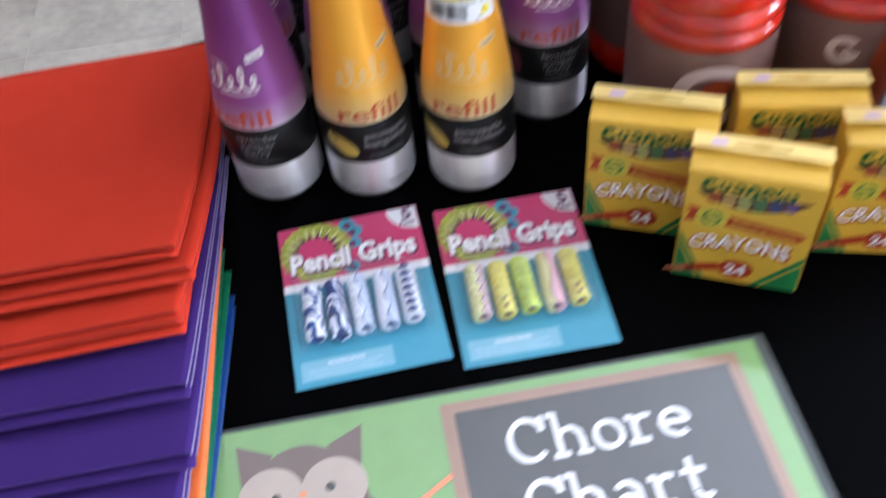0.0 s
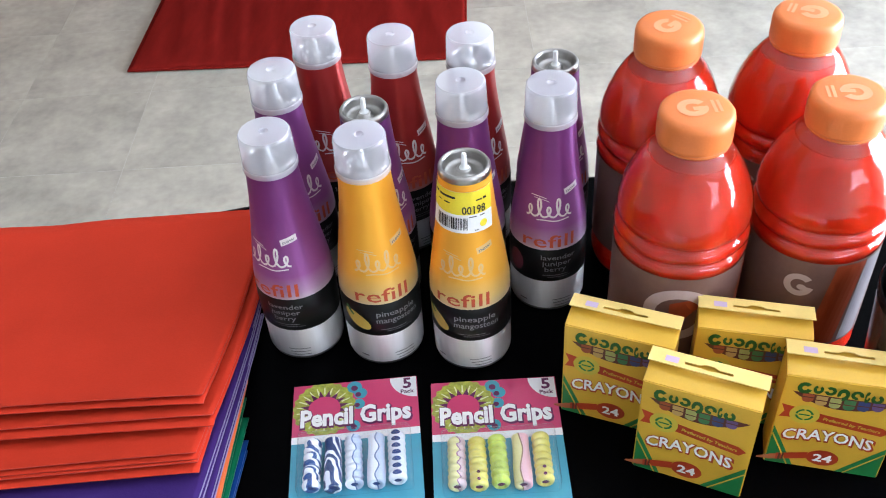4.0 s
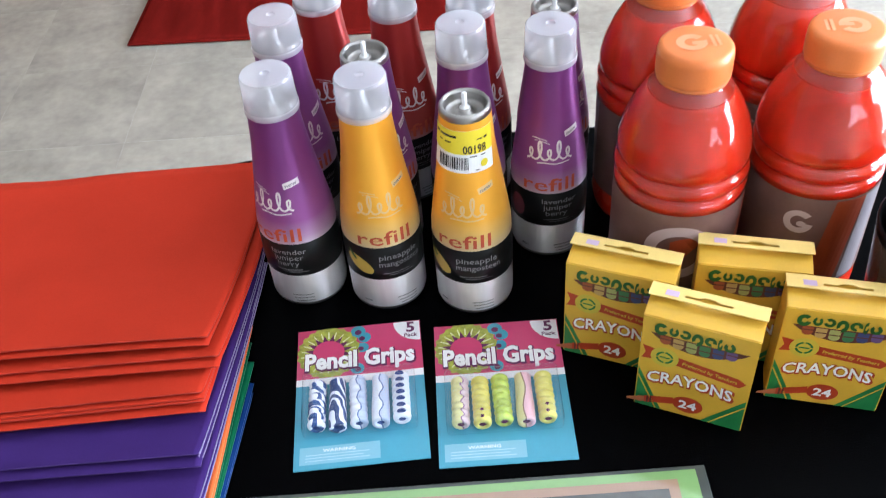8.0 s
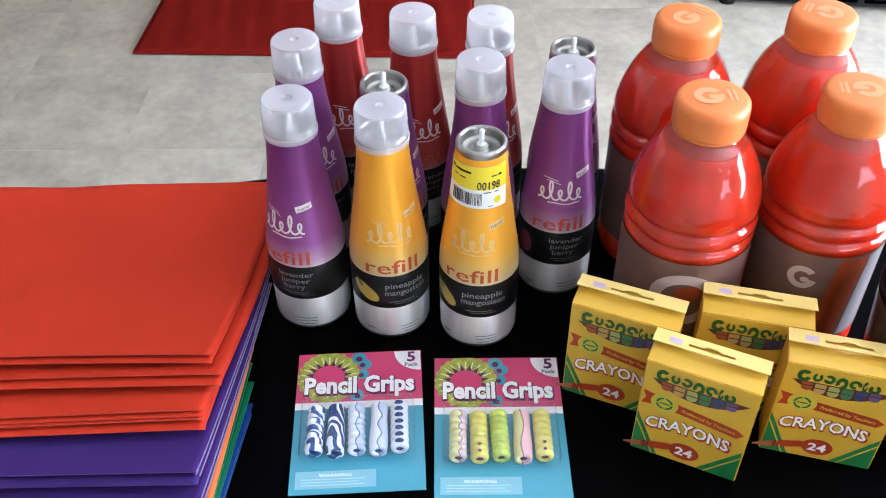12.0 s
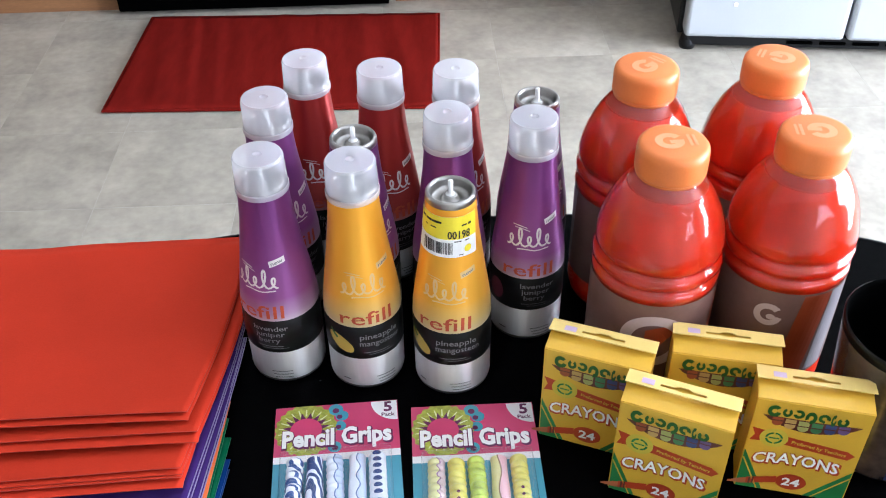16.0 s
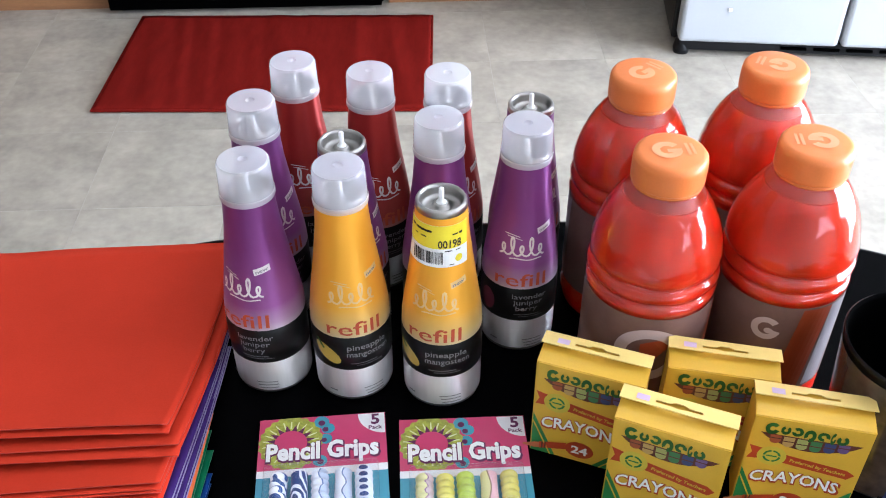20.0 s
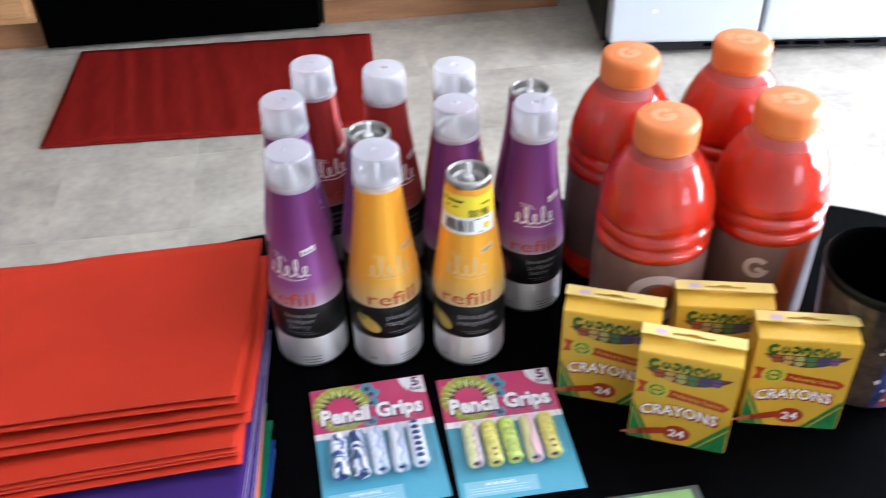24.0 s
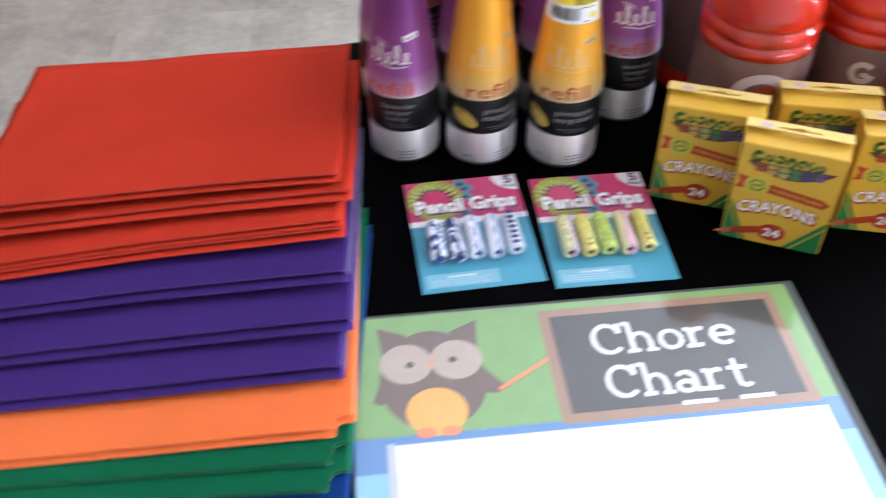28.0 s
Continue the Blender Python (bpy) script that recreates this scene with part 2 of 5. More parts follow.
M["purple_sleeve"] = graded("purple_sleeve", [(0.064, (0.58, 0.48, 0.55)), (0.071, (0.45, 0.28, 0.43)), (0.085, (0.30, 0.092, 0.29)), (0.13, (0.205, 0.046, 0.20)), (0.17, (0.16, 0.036, 0.165))], 0.42, 0.42)
M["yellow_sleeve"] = graded("yellow_sleeve", [(0.064, (0.66, 0.53, 0.32)), (0.074, (0.76, 0.54, 0.19)), (0.09, (0.92, 0.47, 0.05)), (0.115, (0.95, 0.455, 0.038)), (0.17, (0.94, 0.43, 0.03))], 0.42, 0.42)
M["red_sleeve"] = graded("red_sleeve", [(0.06, (0.5, 0.3, 0.3)), (0.075, (0.4, 0.06, 0.05)), (0.11, (0.33, 0.022, 0.018)), (0.17, (0.32, 0.020, 0.017))], 0.42, 0.42)
M["refill_red"] = plain("refill_ink", (0.50, 0.075, 0.025))
M["pale_ink"] = plain("pale_ink", (0.75, 0.68, 0.68))
M["pale_gold"] = plain("pale_gold_ink", (0.80, 0.52, 0.22))
M["grey_ink"] = plain("grey_ink", (0.25, 0.245, 0.25))
M["fruit"] = plain("fruit_ink", (0.5, 0.34, 0.06))
M["berry"] = plain("berry_ink", (0.16, 0.03, 0.05))
M["white_ink"] = plain("white_ink", (0.86, 0.86, 0.86))
M["black_ink"] = plain("black_ink", (0.02, 0.02, 0.02))
M["sticker_yellow"] = plain("sticker_yellow", (0.85, 0.7, 0.03), 0.5)
M["juice"] = juice("red_sports_drink", (0.70, 0.043, 0.008))
M["pet"] = clear("clear_bottle_plastic", (1.0, 0.84, 0.80), 0.006, 0.04, (0.7, 0.4, 0.36), gloss=0.9, face=0.075, ripple=0.7)
M["drink_film"] = clear("drink_film", (1.0, 0.50, 0.36), 0.75, 0.25, (0.58, 0.065, 0.022), 0.5, 0.1)
M["orange_cap"] = plain("orange_cap_plastic", (0.76, 0.205, 0.045), 0.42)
M["cap_mark"] = plain("cap_mark", (0.83, 0.33, 0.15), 0.5)
M["label_grey"] = surface("bottle_label_grey", (0.17, 0.092, 0.078), 0.42, 0.1, vary=0.12, scale=50, coat=0.12, spec=0.3)
M["label_pale"] = plain("label_pale_ink", (0.52, 0.40, 0.38))
M["label_panel"] = plain("label_panel_ink", (0.30, 0.27, 0.28), 0.35, coat=0.4)
M["bolt"] = plain("bolt_orange", (0.3, 0.045, 0.012))
M["carton"] = plain("yellow_carton", (0.66, 0.395, 0.032), 0.45, coat=0.08)
# The carton's card again, with the tab's glare put into the colour.
M["carton_tab"] = plain("carton_tab_lit", (0.80, 0.61, 0.20), 0.35, coat=0.4)
M["carton_green"] = plain("carton_green", (0.02, 0.19, 0.05))
M["carton_dark_green"] = plain("carton_dark_green", (0.022, 0.105, 0.014))
M["carton_red"] = plain("carton_red", (0.42, 0.045, 0.012))
M["crayon_tip"] = plain("crayon_tip_ink", (0.42, 0.13, 0.05))
M["carton_seal"] = plain("carton_seal", (0.56, 0.44, 0.04))
M["carton_brown"] = plain("carton_brown", (0.12, 0.03, 0.02))
M["mauve"] = plain("mauve_ink", (0.55, 0.42, 0.6))
for k, c in {"tip_red": (0.33, 0.075, 0.025), "tip_sand": (0.47, 0.3, 0.1), "tip_lime": (0.36, 0.37, 0.12), "tip_green": (0.06, 0.19, 0.07), "tip_blue": (0.05, 0.065, 0.17), "tip_violet": (0.15, 0.09, 0.22)}.items():
    M[k] = plain(k, c)
M["card_blue"] = plain("card_blue", (0.065, 0.33, 0.46), 0.35, coat=0.4)
M["card_pink"] = plain("card_pink", (0.58, 0.05, 0.15), 0.35, coat=0.4)
M["card_green"] = surface("card_green", (0.38, 0.42, 0.05), 0.35, vary=0.45, scale=260, fine=700, coat=0.4)
M["card_lime"] = plain("card_pale_lime", (0.72, 0.76, 0.42), 0.35, coat=0.4)
M["card_line"] = plain("card_line", (0.42, 0.63, 0.72), 0.35, coat=0.4)
M["card_aqua"] = plain("card_aqua", (0.06, 0.32, 0.42), 0.35, coat=0.4)
M["card_plum"] = plain("card_plum", (0.12, 0.01, 0.08), 0.35, coat=0.4)
M["card_white"] = plain("card_white", (0.85, 0.85, 0.86), 0.35, coat=0.4)
M["card_pale"] = plain("card_pale_blue", (0.22, 0.47, 0.58), 0.35, coat=0.4)
M["blister"] = clear("blister_plastic", (0.99, 0.99, 1.0), 0.015, 0.06)
M["grip_blue"] = crisp("grip_blue_white", (0.85, 0.88, 0.95), 0.3, scale=170, fine=210, dark=(0.03, 0.09, 0.30), stretch=(1, 1, 1.6))
M["grip_navy"] = crisp("grip_navy_white", (0.80, 0.84, 0.93), 0.3, scale=210, fine=260, dark=(0.025, 0.06, 0.20), stretch=(1, 1, 0.8), cut=0.62)
M["grip_pale"] = halved("grip_pale", (0.82, 0.86, 0.94), (0.50, 0.58, 0.74), (0.12, 0.19, 0.38), 0.0008, 0.0013, 420)
M["grip_white"] = plain("grip_white", (0.8, 0.83, 0.9), 0.3)
M["grip_hole"] = plain("grip_hole", (0.02, 0.05, 0.2), 0.5)
M["grip_yellow"] = surface("grip_yellow", (0.76, 0.70, 0.16), 0.3, vary=0.22, scale=90, fine=260)
M["grip_lime"] = surface("grip_lime", (0.55, 0.70, 0.12), 0.3, vary=0.4, scale=110, fine=260)
M["grip_pink"] = halved("grip_pink_yellow", (0.76, 0.71, 0.34), (0.80, 0.50, 0.56), (0.30, 0.20, 0.12), -0.0004, 0.0012, 190)
M["grip_cream"] = halved("grip_cream_plum", (0.76, 0.74, 0.36), (0.66, 0.52, 0.56), (0.30, 0.16, 0.28), 0.0014, 0.0011, 900)
for k, c in {"folder_red": (0.54, 0.038, 0.0155), "folder_purple": (0.048, 0.0205, 0.140), "folder_orange": (0.78, 0.165, 0.042), "folder_green": (0.0045, 0.100, 0.042), "folder_blue": (0.0045, 0.030, 0.138)}.items():
    M[k] = surface(k, c, 0.62, vary=0.1, scale=14, bump=0.12, fine=700, spec=0.06)
for k, c in {"chart_green": (0.2, 0.37, 0.12), "chart_leaf": (0.14, 0.29, 0.09), "chart_brown": (0.155, 0.105, 0.086), "chart_tan": (0.33, 0.2, 0.13), "chart_cream": (0.46, 0.37, 0.30), "chart_orange": (0.82, 0.4, 0.08), "chart_coral": (0.8, 0.25, 0.1), "chart_blue": (0.1, 0.24, 0.48), "chart_sky": (0.25, 0.5, 0.75), "chart_white": (0.8, 0.8, 0.8), "chart_line": (0.5, 0.5, 0.55), "chart_film": (0.50, 0.52, 0.58), "chart_board": (0.05, 0.052, 0.05)}.items():
    M[k] = plain(k, c, 0.4, coat=1.0)
    M[k].node_tree.nodes["Principled BSDF"].inputs["Coat IOR"].default_value = 1.85
M["chart_rim"] = plain("clear_film_margin", (0.05, 0.06, 0.055), 0.4, coat=0.25)
M["tub_blue"] = surface("tub_print_blue", (0.06, 0.1, 0.34), 0.25, vary=0.3, scale=45, dark=(0.02, 0.02, 0.05), coat=0.6)
M["tub_print"] = surface("tub_print_dark", (0.085, 0.06, 0.05), 0.25, vary=0.3, scale=35, fine=120, dark=(0.012, 0.012, 0.016), coat=0.15)
M["tub_red"] = plain("tub_red", (0.35, 0.06, 0.04), 0.25, coat=0.6)
M["glass"] = clear("window_glass", (1, 1, 1), 0.01, 0.02)


# ---------------------------------------------------------------- mesh helpers
def thing(name, m, label, category, group="", kind=""):
    ob = new(name)
    ob.matrix_world = m
    ob.empty_display_size = 0.02
    return tagged(ob, label, category, group, kind)


def mesh_from(name, verts, faces, smooth=False):
    me = bpy.data.meshes.new(name)
    me.from_pydata([tuple(v) for v in verts], [], [tuple(f) for f in faces])
    if smooth:
        me.polygons.foreach_set("use_smooth", [True] * len(me.polygons))
    me.update()
    return me


def put(name, me, material, parent=None, label="", m=None):
    """Links a mesh as one object, a part of its parent where there is one."""
    ob = new(name, me)
    if material and not me.materials:
        me.materials.append(material)
    if m is not None:
        ob.matrix_local = m
    if parent:
        ob.parent = parent
    if label:
        ob["label"] = label
    return ob


def part(name, bm, material, parent=None, label="", m=None, smooth=False):
    me = bpy.data.meshes.new(name)
    bm.to_mesh(me)
    bm.free()
    if smooth:
        me.polygons.foreach_set("use_smooth", [True] * len(me.polygons))
    return put(name, me, material, parent, label, m)


def box(x0, x1, y0, y1, z0, z1, bevel=0.0, segments=2):
    bm = bmesh.new()
    bmesh.ops.create_cube(bm, size=1)
    for v in bm.verts:
        v.co = (x0 + (v.co.x + 0.5) * (x1 - x0), y0 + (v.co.y + 0.5) * (y1 - y0), z0 + (v.co.z + 0.5) * (z1 - z0))
    if bevel:
        bmesh.ops.bevel(bm, geom=bm.edges[:], offset=bevel, segments=segments, affect="EDGES", profile=0.5)
    return bm


def lathe(profile, seg=48, close=True):
    """A turned shape from (radius, height) pairs, bottom to top."""
    verts, faces, rings = [], [], []
    for r, z in profile:
        if r <= 1e-6:
            rings.append([len(verts)])
            verts.append((0, 0, z))
        else:
            rings.append(list(range(len(verts), len(verts) + seg)))
            verts += [(r * math.sin(2 * math.pi * k / seg), -r * math.cos(2 * math.pi * k / seg), z) for k in range(seg)]
    for p, q, a, b in zip(profile, profile[1:], rings, rings[1:]):
        if p == q:
            continue  # a repeated point makes a crease
        for k in range(seg):
            j = (k + 1) % seg
            if len(a) == 1 and len(b) > 1:
                faces.append((a[0], b[j], b[k]))
            elif len(b) == 1 and len(a) > 1:
                faces.append((a[k], a[j], b[0]))
            elif len(a) > 1:
                faces.append((a[k], a[j], b[j], b[k]))
    return verts, faces


def turned(name, profile, material, parent, label="", seg=48, m=None):
    return put(name, mesh_from(name, *lathe(profile, seg), smooth=True), material, parent, label, m)


# flat shapes: (points in u, v; faces)
def rect(u0, u1, v0, v1, nu=1, nv=1):
    pts = [(u0 + (u1 - u0) * i / nu, v0 + (v1 - v0) * j / nv) for j in range(nv + 1) for i in range(nu + 1)]
    return pts, [(j * (nu + 1) + i, j * (nu + 1) + i + 1, (j + 1) * (nu + 1) + i + 1, (j + 1) * (nu + 1) + i) for j in range(nv) for i in range(nu)]


def disc(u, v, ru, rv=None, n=28, a0=0.0, a1=360.0, rings=3):
    rv = rv or ru
    whole = abs(a1 - a0) >= 359.9
    k = n if whole else n + 1
    pts, faces = [(u, v)], []
    for q in range(1, rings + 1):
        pts += [(u + ru * q / rings * math.cos(radians(a0 + (a1 - a0) * i / n)), v + rv * q / rings * math.sin(radians(a0 + (a1 - a0) * i / n))) for i in range(k)]
    for i in range(n):
        j = (i + 1) % k
        faces.append((0, 1 + i, 1 + j))
        for q in range(rings - 1):
            faces.append((1 + q * k + i, 1 + (q + 1) * k + i, 1 + (q + 1) * k + j, 1 + q * k + j))
    return pts, faces


def ring2d(u, v, r0, r1, n=32, a0=0.0, a1=360.0, sq=1.0):
    pts, faces = [], []
    for i in range(n + 1):
        a = radians(a0 + (a1 - a0) * i / n)
        pts += [(u + r0 * math.cos(a), v + sq * r0 * math.sin(a)), (u + r1 * math.cos(a), v + sq * r1 * math.sin(a))]
    return pts, [(2 * i, 2 * i + 1, 2 * i + 3, 2 * i + 2) for i in range(n)]


def poly(*pts):
    return list(pts), [tuple(range(len(pts)))]


def slanted(u0, u1, v0, v1, lean):
    pts, faces = rect(u0, u1, v0, v1, 6, 8)
    return [(u + lean * (v - v0), v) for u, v in pts], faces


def stroke(line, width):
    pts = []
    for i, (u, v) in enumerate(line):
        a, b = line[max(i - 1, 0)], line[min(i + 1, len(line) - 1)]
        dx, dy = b[0] - a[0], b[1] - a[1]
        ln = math.hypot(dx, dy) or 1
        pts += [(u - dy / ln * width / 2, v + dx / ln * width / 2), (u + dy / ln * width / 2, v - dx / ln * width / 2)]
    return pts, [(2 * i, 2 * i + 1, 2 * i + 3, 2 * i + 2) for i in range(len(line) - 1)]


def merge(*shapes):
    pts, faces = [], []
    for p, f in shapes:
        faces += [tuple(i + len(pts) for i in q) for q in f]
        pts += p
    return pts, faces


TEXTS = {}


def lettering(body, height, width=None, bold=0.0, centre=(0, 0), slant=0.0, turn=0.0, squeeze=1.0):
    """The words as a flat shape, capital height given, centred; width fits them to a length."""
    key = (body, bold)
    if key not in TEXTS:
        cu = bpy.data.curves.new("words", "FONT")
        cu.body, cu.size, cu.offset, cu.resolution_u = body, 1.0, bold, 2
        ob = new("words", cu)
        me = bpy.data.meshes.new_from_object(ob.evaluated_get(bpy.context.evaluated_depsgraph_get()))
        TEXTS[key] = [(v.co.x, v.co.y) for v in me.vertices], [tuple(p.vertices) for p in me.polygons]
        bpy.data.objects.remove(ob)
        bpy.data.curves.remove(cu)
        bpy.data.meshes.remove(me)
    pts, faces = TEXTS[key]
    xs = [p[0] for p in pts]
    mid, span = (min(xs) + max(xs)) / 2, max(xs) - min(xs)
    sy = height / 0.7
    sx = width / span if width else sy * squeeze
    c, s = math.cos(radians(turn)), math.sin(radians(turn))
    out = []
    for x, y in pts:
        u, v = (x - mid) * sx, (y - 0.35) * sy
        u += slant * v
        out.append((centre[0] + c * u - s * v, centre[1] + s * u + c * v))
    return out, faces


def decal(name, shape, where, material, parent, label=""):
    """A flat printed shape laid onto a surface. where(u, v) gives the place."""
    pts, faces = shape
    return put(name, mesh_from(name, [where(u, v) for u, v in pts], faces), material, parent, label)


def scribble(n, length, tall, width, u0=0.0, v0=0.0):
    """A looping pen stroke that stands for a script trade mark."""
    line = []
    for i in range(n * 14 + 1):
        t = i / 14 * 2 * math.pi
        high = tall * (1.75 if int(i / 14) in (1, 3) else 1.0)
        line.append((u0 + length * (i / (n * 14) - 0.5) + tall * 0.32 * math.sin(t), v0 + high * 0.5 * (1 - math.cos(t)) - tall * 0.5))
    return stroke(line, width)


# ---------------------------------------------------------------- setting
def setting(name, bm, material, label, category):
    return tagged(part(name, bm, material), label, category, kind="structure")


def wall_x(x, thick, holes_y, holes_z):
    """A wall across x with one opening."""
    bm = bmesh.new()
    for y0, y1, z0, z1 in ((Y0, holes_y[0], FLOOR, CEIL), (holes_y[1], Y1, FLOOR, CEIL), (holes_y[0], holes_y[1], FLOOR, holes_z[0]), (holes_y[0], holes_y[1], holes_z[1], CEIL)):
        piece = box(x, x + thick, y0, y1, z0, z1)
        tmp = bpy.data.meshes.new("tmp")
        piece.to_mesh(tmp)
        bm.from_mesh(tmp)
        piece.free()
        bpy.data.meshes.remove(tmp)
    return bm


def wall_y(y, thick, holes_x, holes_z):
    bm = bmesh.new()
    for x0, x1, z0, z1 in ((X0, holes_x[0], FLOOR, CEIL), (holes_x[1], X1, FLOOR, CEIL), (holes_x[0], holes_x[1], FLOOR, holes_z[0]), (holes_x[0], holes_x[1], holes_z[1], CEIL)):
        piece = box(x0, x1, y, y + thick, z0, z1)
        tmp = bpy.data.meshes.new("tmp")
        piece.to_mesh(tmp)
        bm.from_mesh(tmp)
        piece.free()
        bpy.data.meshes.remove(tmp)
    return bm


SIDE_Y, SIDE_Z = (-0.95, 1.55), (-0.68, 1.28)
REAR_X, REAR_Z = (1.1, 2.5), (0.17, 1.33)
setting("wall_east", wall_x(X1, 0.12, SIDE_Y, SIDE_Z), M["wall"], "painted wall with a tall glazed opening", "wall")
setting("wall_south", wall_y(Y0 - 0.12, 0.12, REAR_X, REAR_Z), M["wall"], "unseen painted wall with an added window opening", "wall")
# West wall is unseen; it stands far out to weaken bounce from the left.
setting("wall_west", box(X0 - 0.12, X0, Y0, Y1, FLOOR, CEIL), M["wall"], "plain painted wall", "wall")
setting("wall_north", box(X0, X1, Y1, Y1 + 0.12, FLOOR, CEIL), M["wall"], "plain painted kitchen wall", "wall")
setting("ceiling", box(X0 - 0.12, X1 + 0.12, Y0 - 0.12, Y1 + 0.12, CEIL, CEIL + 0.1), M["ceiling"], "plain white ceiling", "ceiling")


def window(name, along, fixed, span, high):
    """A window with frame, a cross bar and panes, in the wall's opening."""
    (a0, a1), (z0, z1) = span, high
    th = thing(name, pose(0, 0, 0), "white framed window with clear panes", "window", kind="structure")

    def bar(nm, p0, p1, q0, q1, deep, mat):
        if along == "y":
            bm = box(fixed + 0.03, fixed + 0.03 + deep, p0, p1, q0, q1)
        else:
            bm = box(p0, p1, fixed - 0.03 - deep, fixed - 0.03, q0, q1)
        return part(nm, bm, mat, th)

    mid = (a0 + a1) / 2
    for p0, p1, q0, q1 in ((a0, a0 + 0.05, z0, z1), (a1 - 0.05, a1, z0, z1), (a0 + 0.05, a1 - 0.05, z0, z0 + 0.05), (a0 + 0.05, a1 - 0.05, z1 - 0.05, z1)):
        bar("window_frame", p0, p1, q0, q1, 0.06, M["white_metal"])
    bar("mullion", mid - 0.025, mid + 0.025, z0 + 0.05, z1 - 0.05, 0.05, M["white_metal"])
    rows = 3
    step = (z1 - z0 - 0.1) / rows
    for p0, p1 in ((a0 + 0.05, mid - 0.025), (mid + 0.025, a1 - 0.05)):
        for k in range(1, rows):
            bar("glazing_bar", p0, p1, z0 + 0.05 + k * step - 0.018, z0 + 0.05 + k * step + 0.018, 0.04, M["white_metal"])
        for k in range(rows):
            q0 = z0 + 0.05 + k * step + (0.018 if k else 0.0)
            q1 = z0 + 0.05 + (k + 1) * step - (0.018 if k < rows - 1 else 0.0)
            pane = bar("pane", p0, p1, q0, q1, 0.006, M["glass"])
            pane.visible_shadow = False


window("window_1", "y", X1 + 0.02, SIDE_Y, SIDE_Z)
# Unseen window, added to hold the rear fill lamp.
window("window_2", "x", Y0 - 0.02, REAR_X, REAR_Z)

# ---------------------------------------------------------------- kitchen behind
def kitchen_range():
    th = thing("kitchen_range", pose(-0.475, 2.30, FLOOR), "black enamelled kitchen range standing on the floor", "range")
    w, d = 0.42, 0.6
    part("body", box(-w, w, 0.03, d, 0.012, 0.9, 0.004), M["range"], th)
    part("drawer", box(-w + 0.005, w - 0.005, 0.0, 0.03, 0.014, 0.26, 0.004), M["range"], th)
    door = part("oven_door", box(-w + 0.005, w - 0.005, -0.01, 0.03, 0.27, 0.78, 0.006), M["range"], th)
    part("handle", box(-0.3, 0.3, -0.05, -0.03, 0.72, 0.745, 0.008), M["black_plastic"], door)
    part("control_panel", box(-w, w, 0.0, 0.03, 0.79, 0.9, 0.004), M["range"], th)
    part("cooktop", box(-w, w, -0.01, d, 0.9, 0.925, 0.006), M["range"], th)
    for x in (-w + 0.04, w - 0.04):
        for y in (0.05, d - 0.05):
            part("foot", lathe_bm([(0, 0), (0.018, 0), (0.018, 0.013), (0, 0.013)], 16), M["black_plastic"], th, m=pose(x, y, 0))
    return th


def lathe_bm(profile, seg):
    me = mesh_from("tmp", *lathe(profile, seg))
    bm = bmesh.new()
    bm.from_mesh(me)
    bpy.data.meshes.remove(me)
    return bm


kitchen_range()


def base_cabinet(x0, x1, doors, turn=0.0, at=(0, 2.3)):
    th = thing("base_cabinet", pose(at[0], at[1], FLOOR, 0, 0, turn), "oak kitchen base cabinet with a recessed toe board", "cabinet", "kitchen cabinets")
    part("body", box(x0, x1, 0.0, 0.58, 0.1, 0.86), M["wood"], th)
    part("toe_board", box(x0, x1, 0.05, 0.07, 0.0, 0.1), M["wood_dark"], th)
    n = (x1 - x0) / doors
    for k in range(doors):
        d = part("door", box(x0 + k * n + 0.012, x0 + (k + 1) * n - 0.012, -0.02, -0.001, 0.125, 0.68, 0.004), M["wood"], th)
        part("door_panel", box(x0 + k * n + 0.07, x0 + (k + 1) * n - 0.07, -0.026, -0.0205, 0.185, 0.62, 0.003), M["wood"], d)
        part("drawer", box(x0 + k * n + 0.012, x0 + (k + 1) * n - 0.012, -0.02, -0.001, 0.7, 0.84, 0.004), M["wood"], th)
    part("worktop", box(x0 - 0.002, x1 + 0.002, -0.03, 0.6, 0.862, 0.9, 0.004), M["wall"], th)
    return th


base_cabinet(-0.04, 0.72, 2)
base_cabinet(-1.9, -0.90, 3)


def refrigerator():
    th = thing("refrigerator", pose(0.757, 1.942, FLOOR, 0, 0, -7.6), "white side-by-side refrigerator with black sides and base", "refrigerator")
    part("body", box(0.0, 0.955, 0.07, 0.72, 0.03, 1.74, 0.006), M["black_plastic"], th)
    for x0, x1 in ((0.010, 0.444), (0.452, 0.943)):
        part("door", box(x0, x1, 0.0, 0.062, 0.052, 1.74, 0.012, 3), M["white_metal"], th, "white enamelled door")
    part("badge", box(0.131, 0.141, -0.003, -0.0005, 0.148, 0.158, 0.001), M["white_plastic"], th, "small pale mark low on a door")
    grille = part("base_grille", box(0.02, 0.935, 0.03, 0.07, 0.014, 0.048, 0.004), M["black_plastic"], th)
    for k in range(6):
        part("slot", box(0.30 + k * 0.09, 0.37 + k * 0.09, 0.024, 0.0305, 0.028, 0.035), M["range"], grille)
    for x in (0.03, 0.925):
        part("foot", lathe_bm([(0, 0), (0.022, 0), (0.024, 0.015), (0.018, 0.04), (0, 0.04)], 18), M["black_plastic"], th, m=pose(x, 0.05, 0), smooth=True)
    return th


refrigerator()


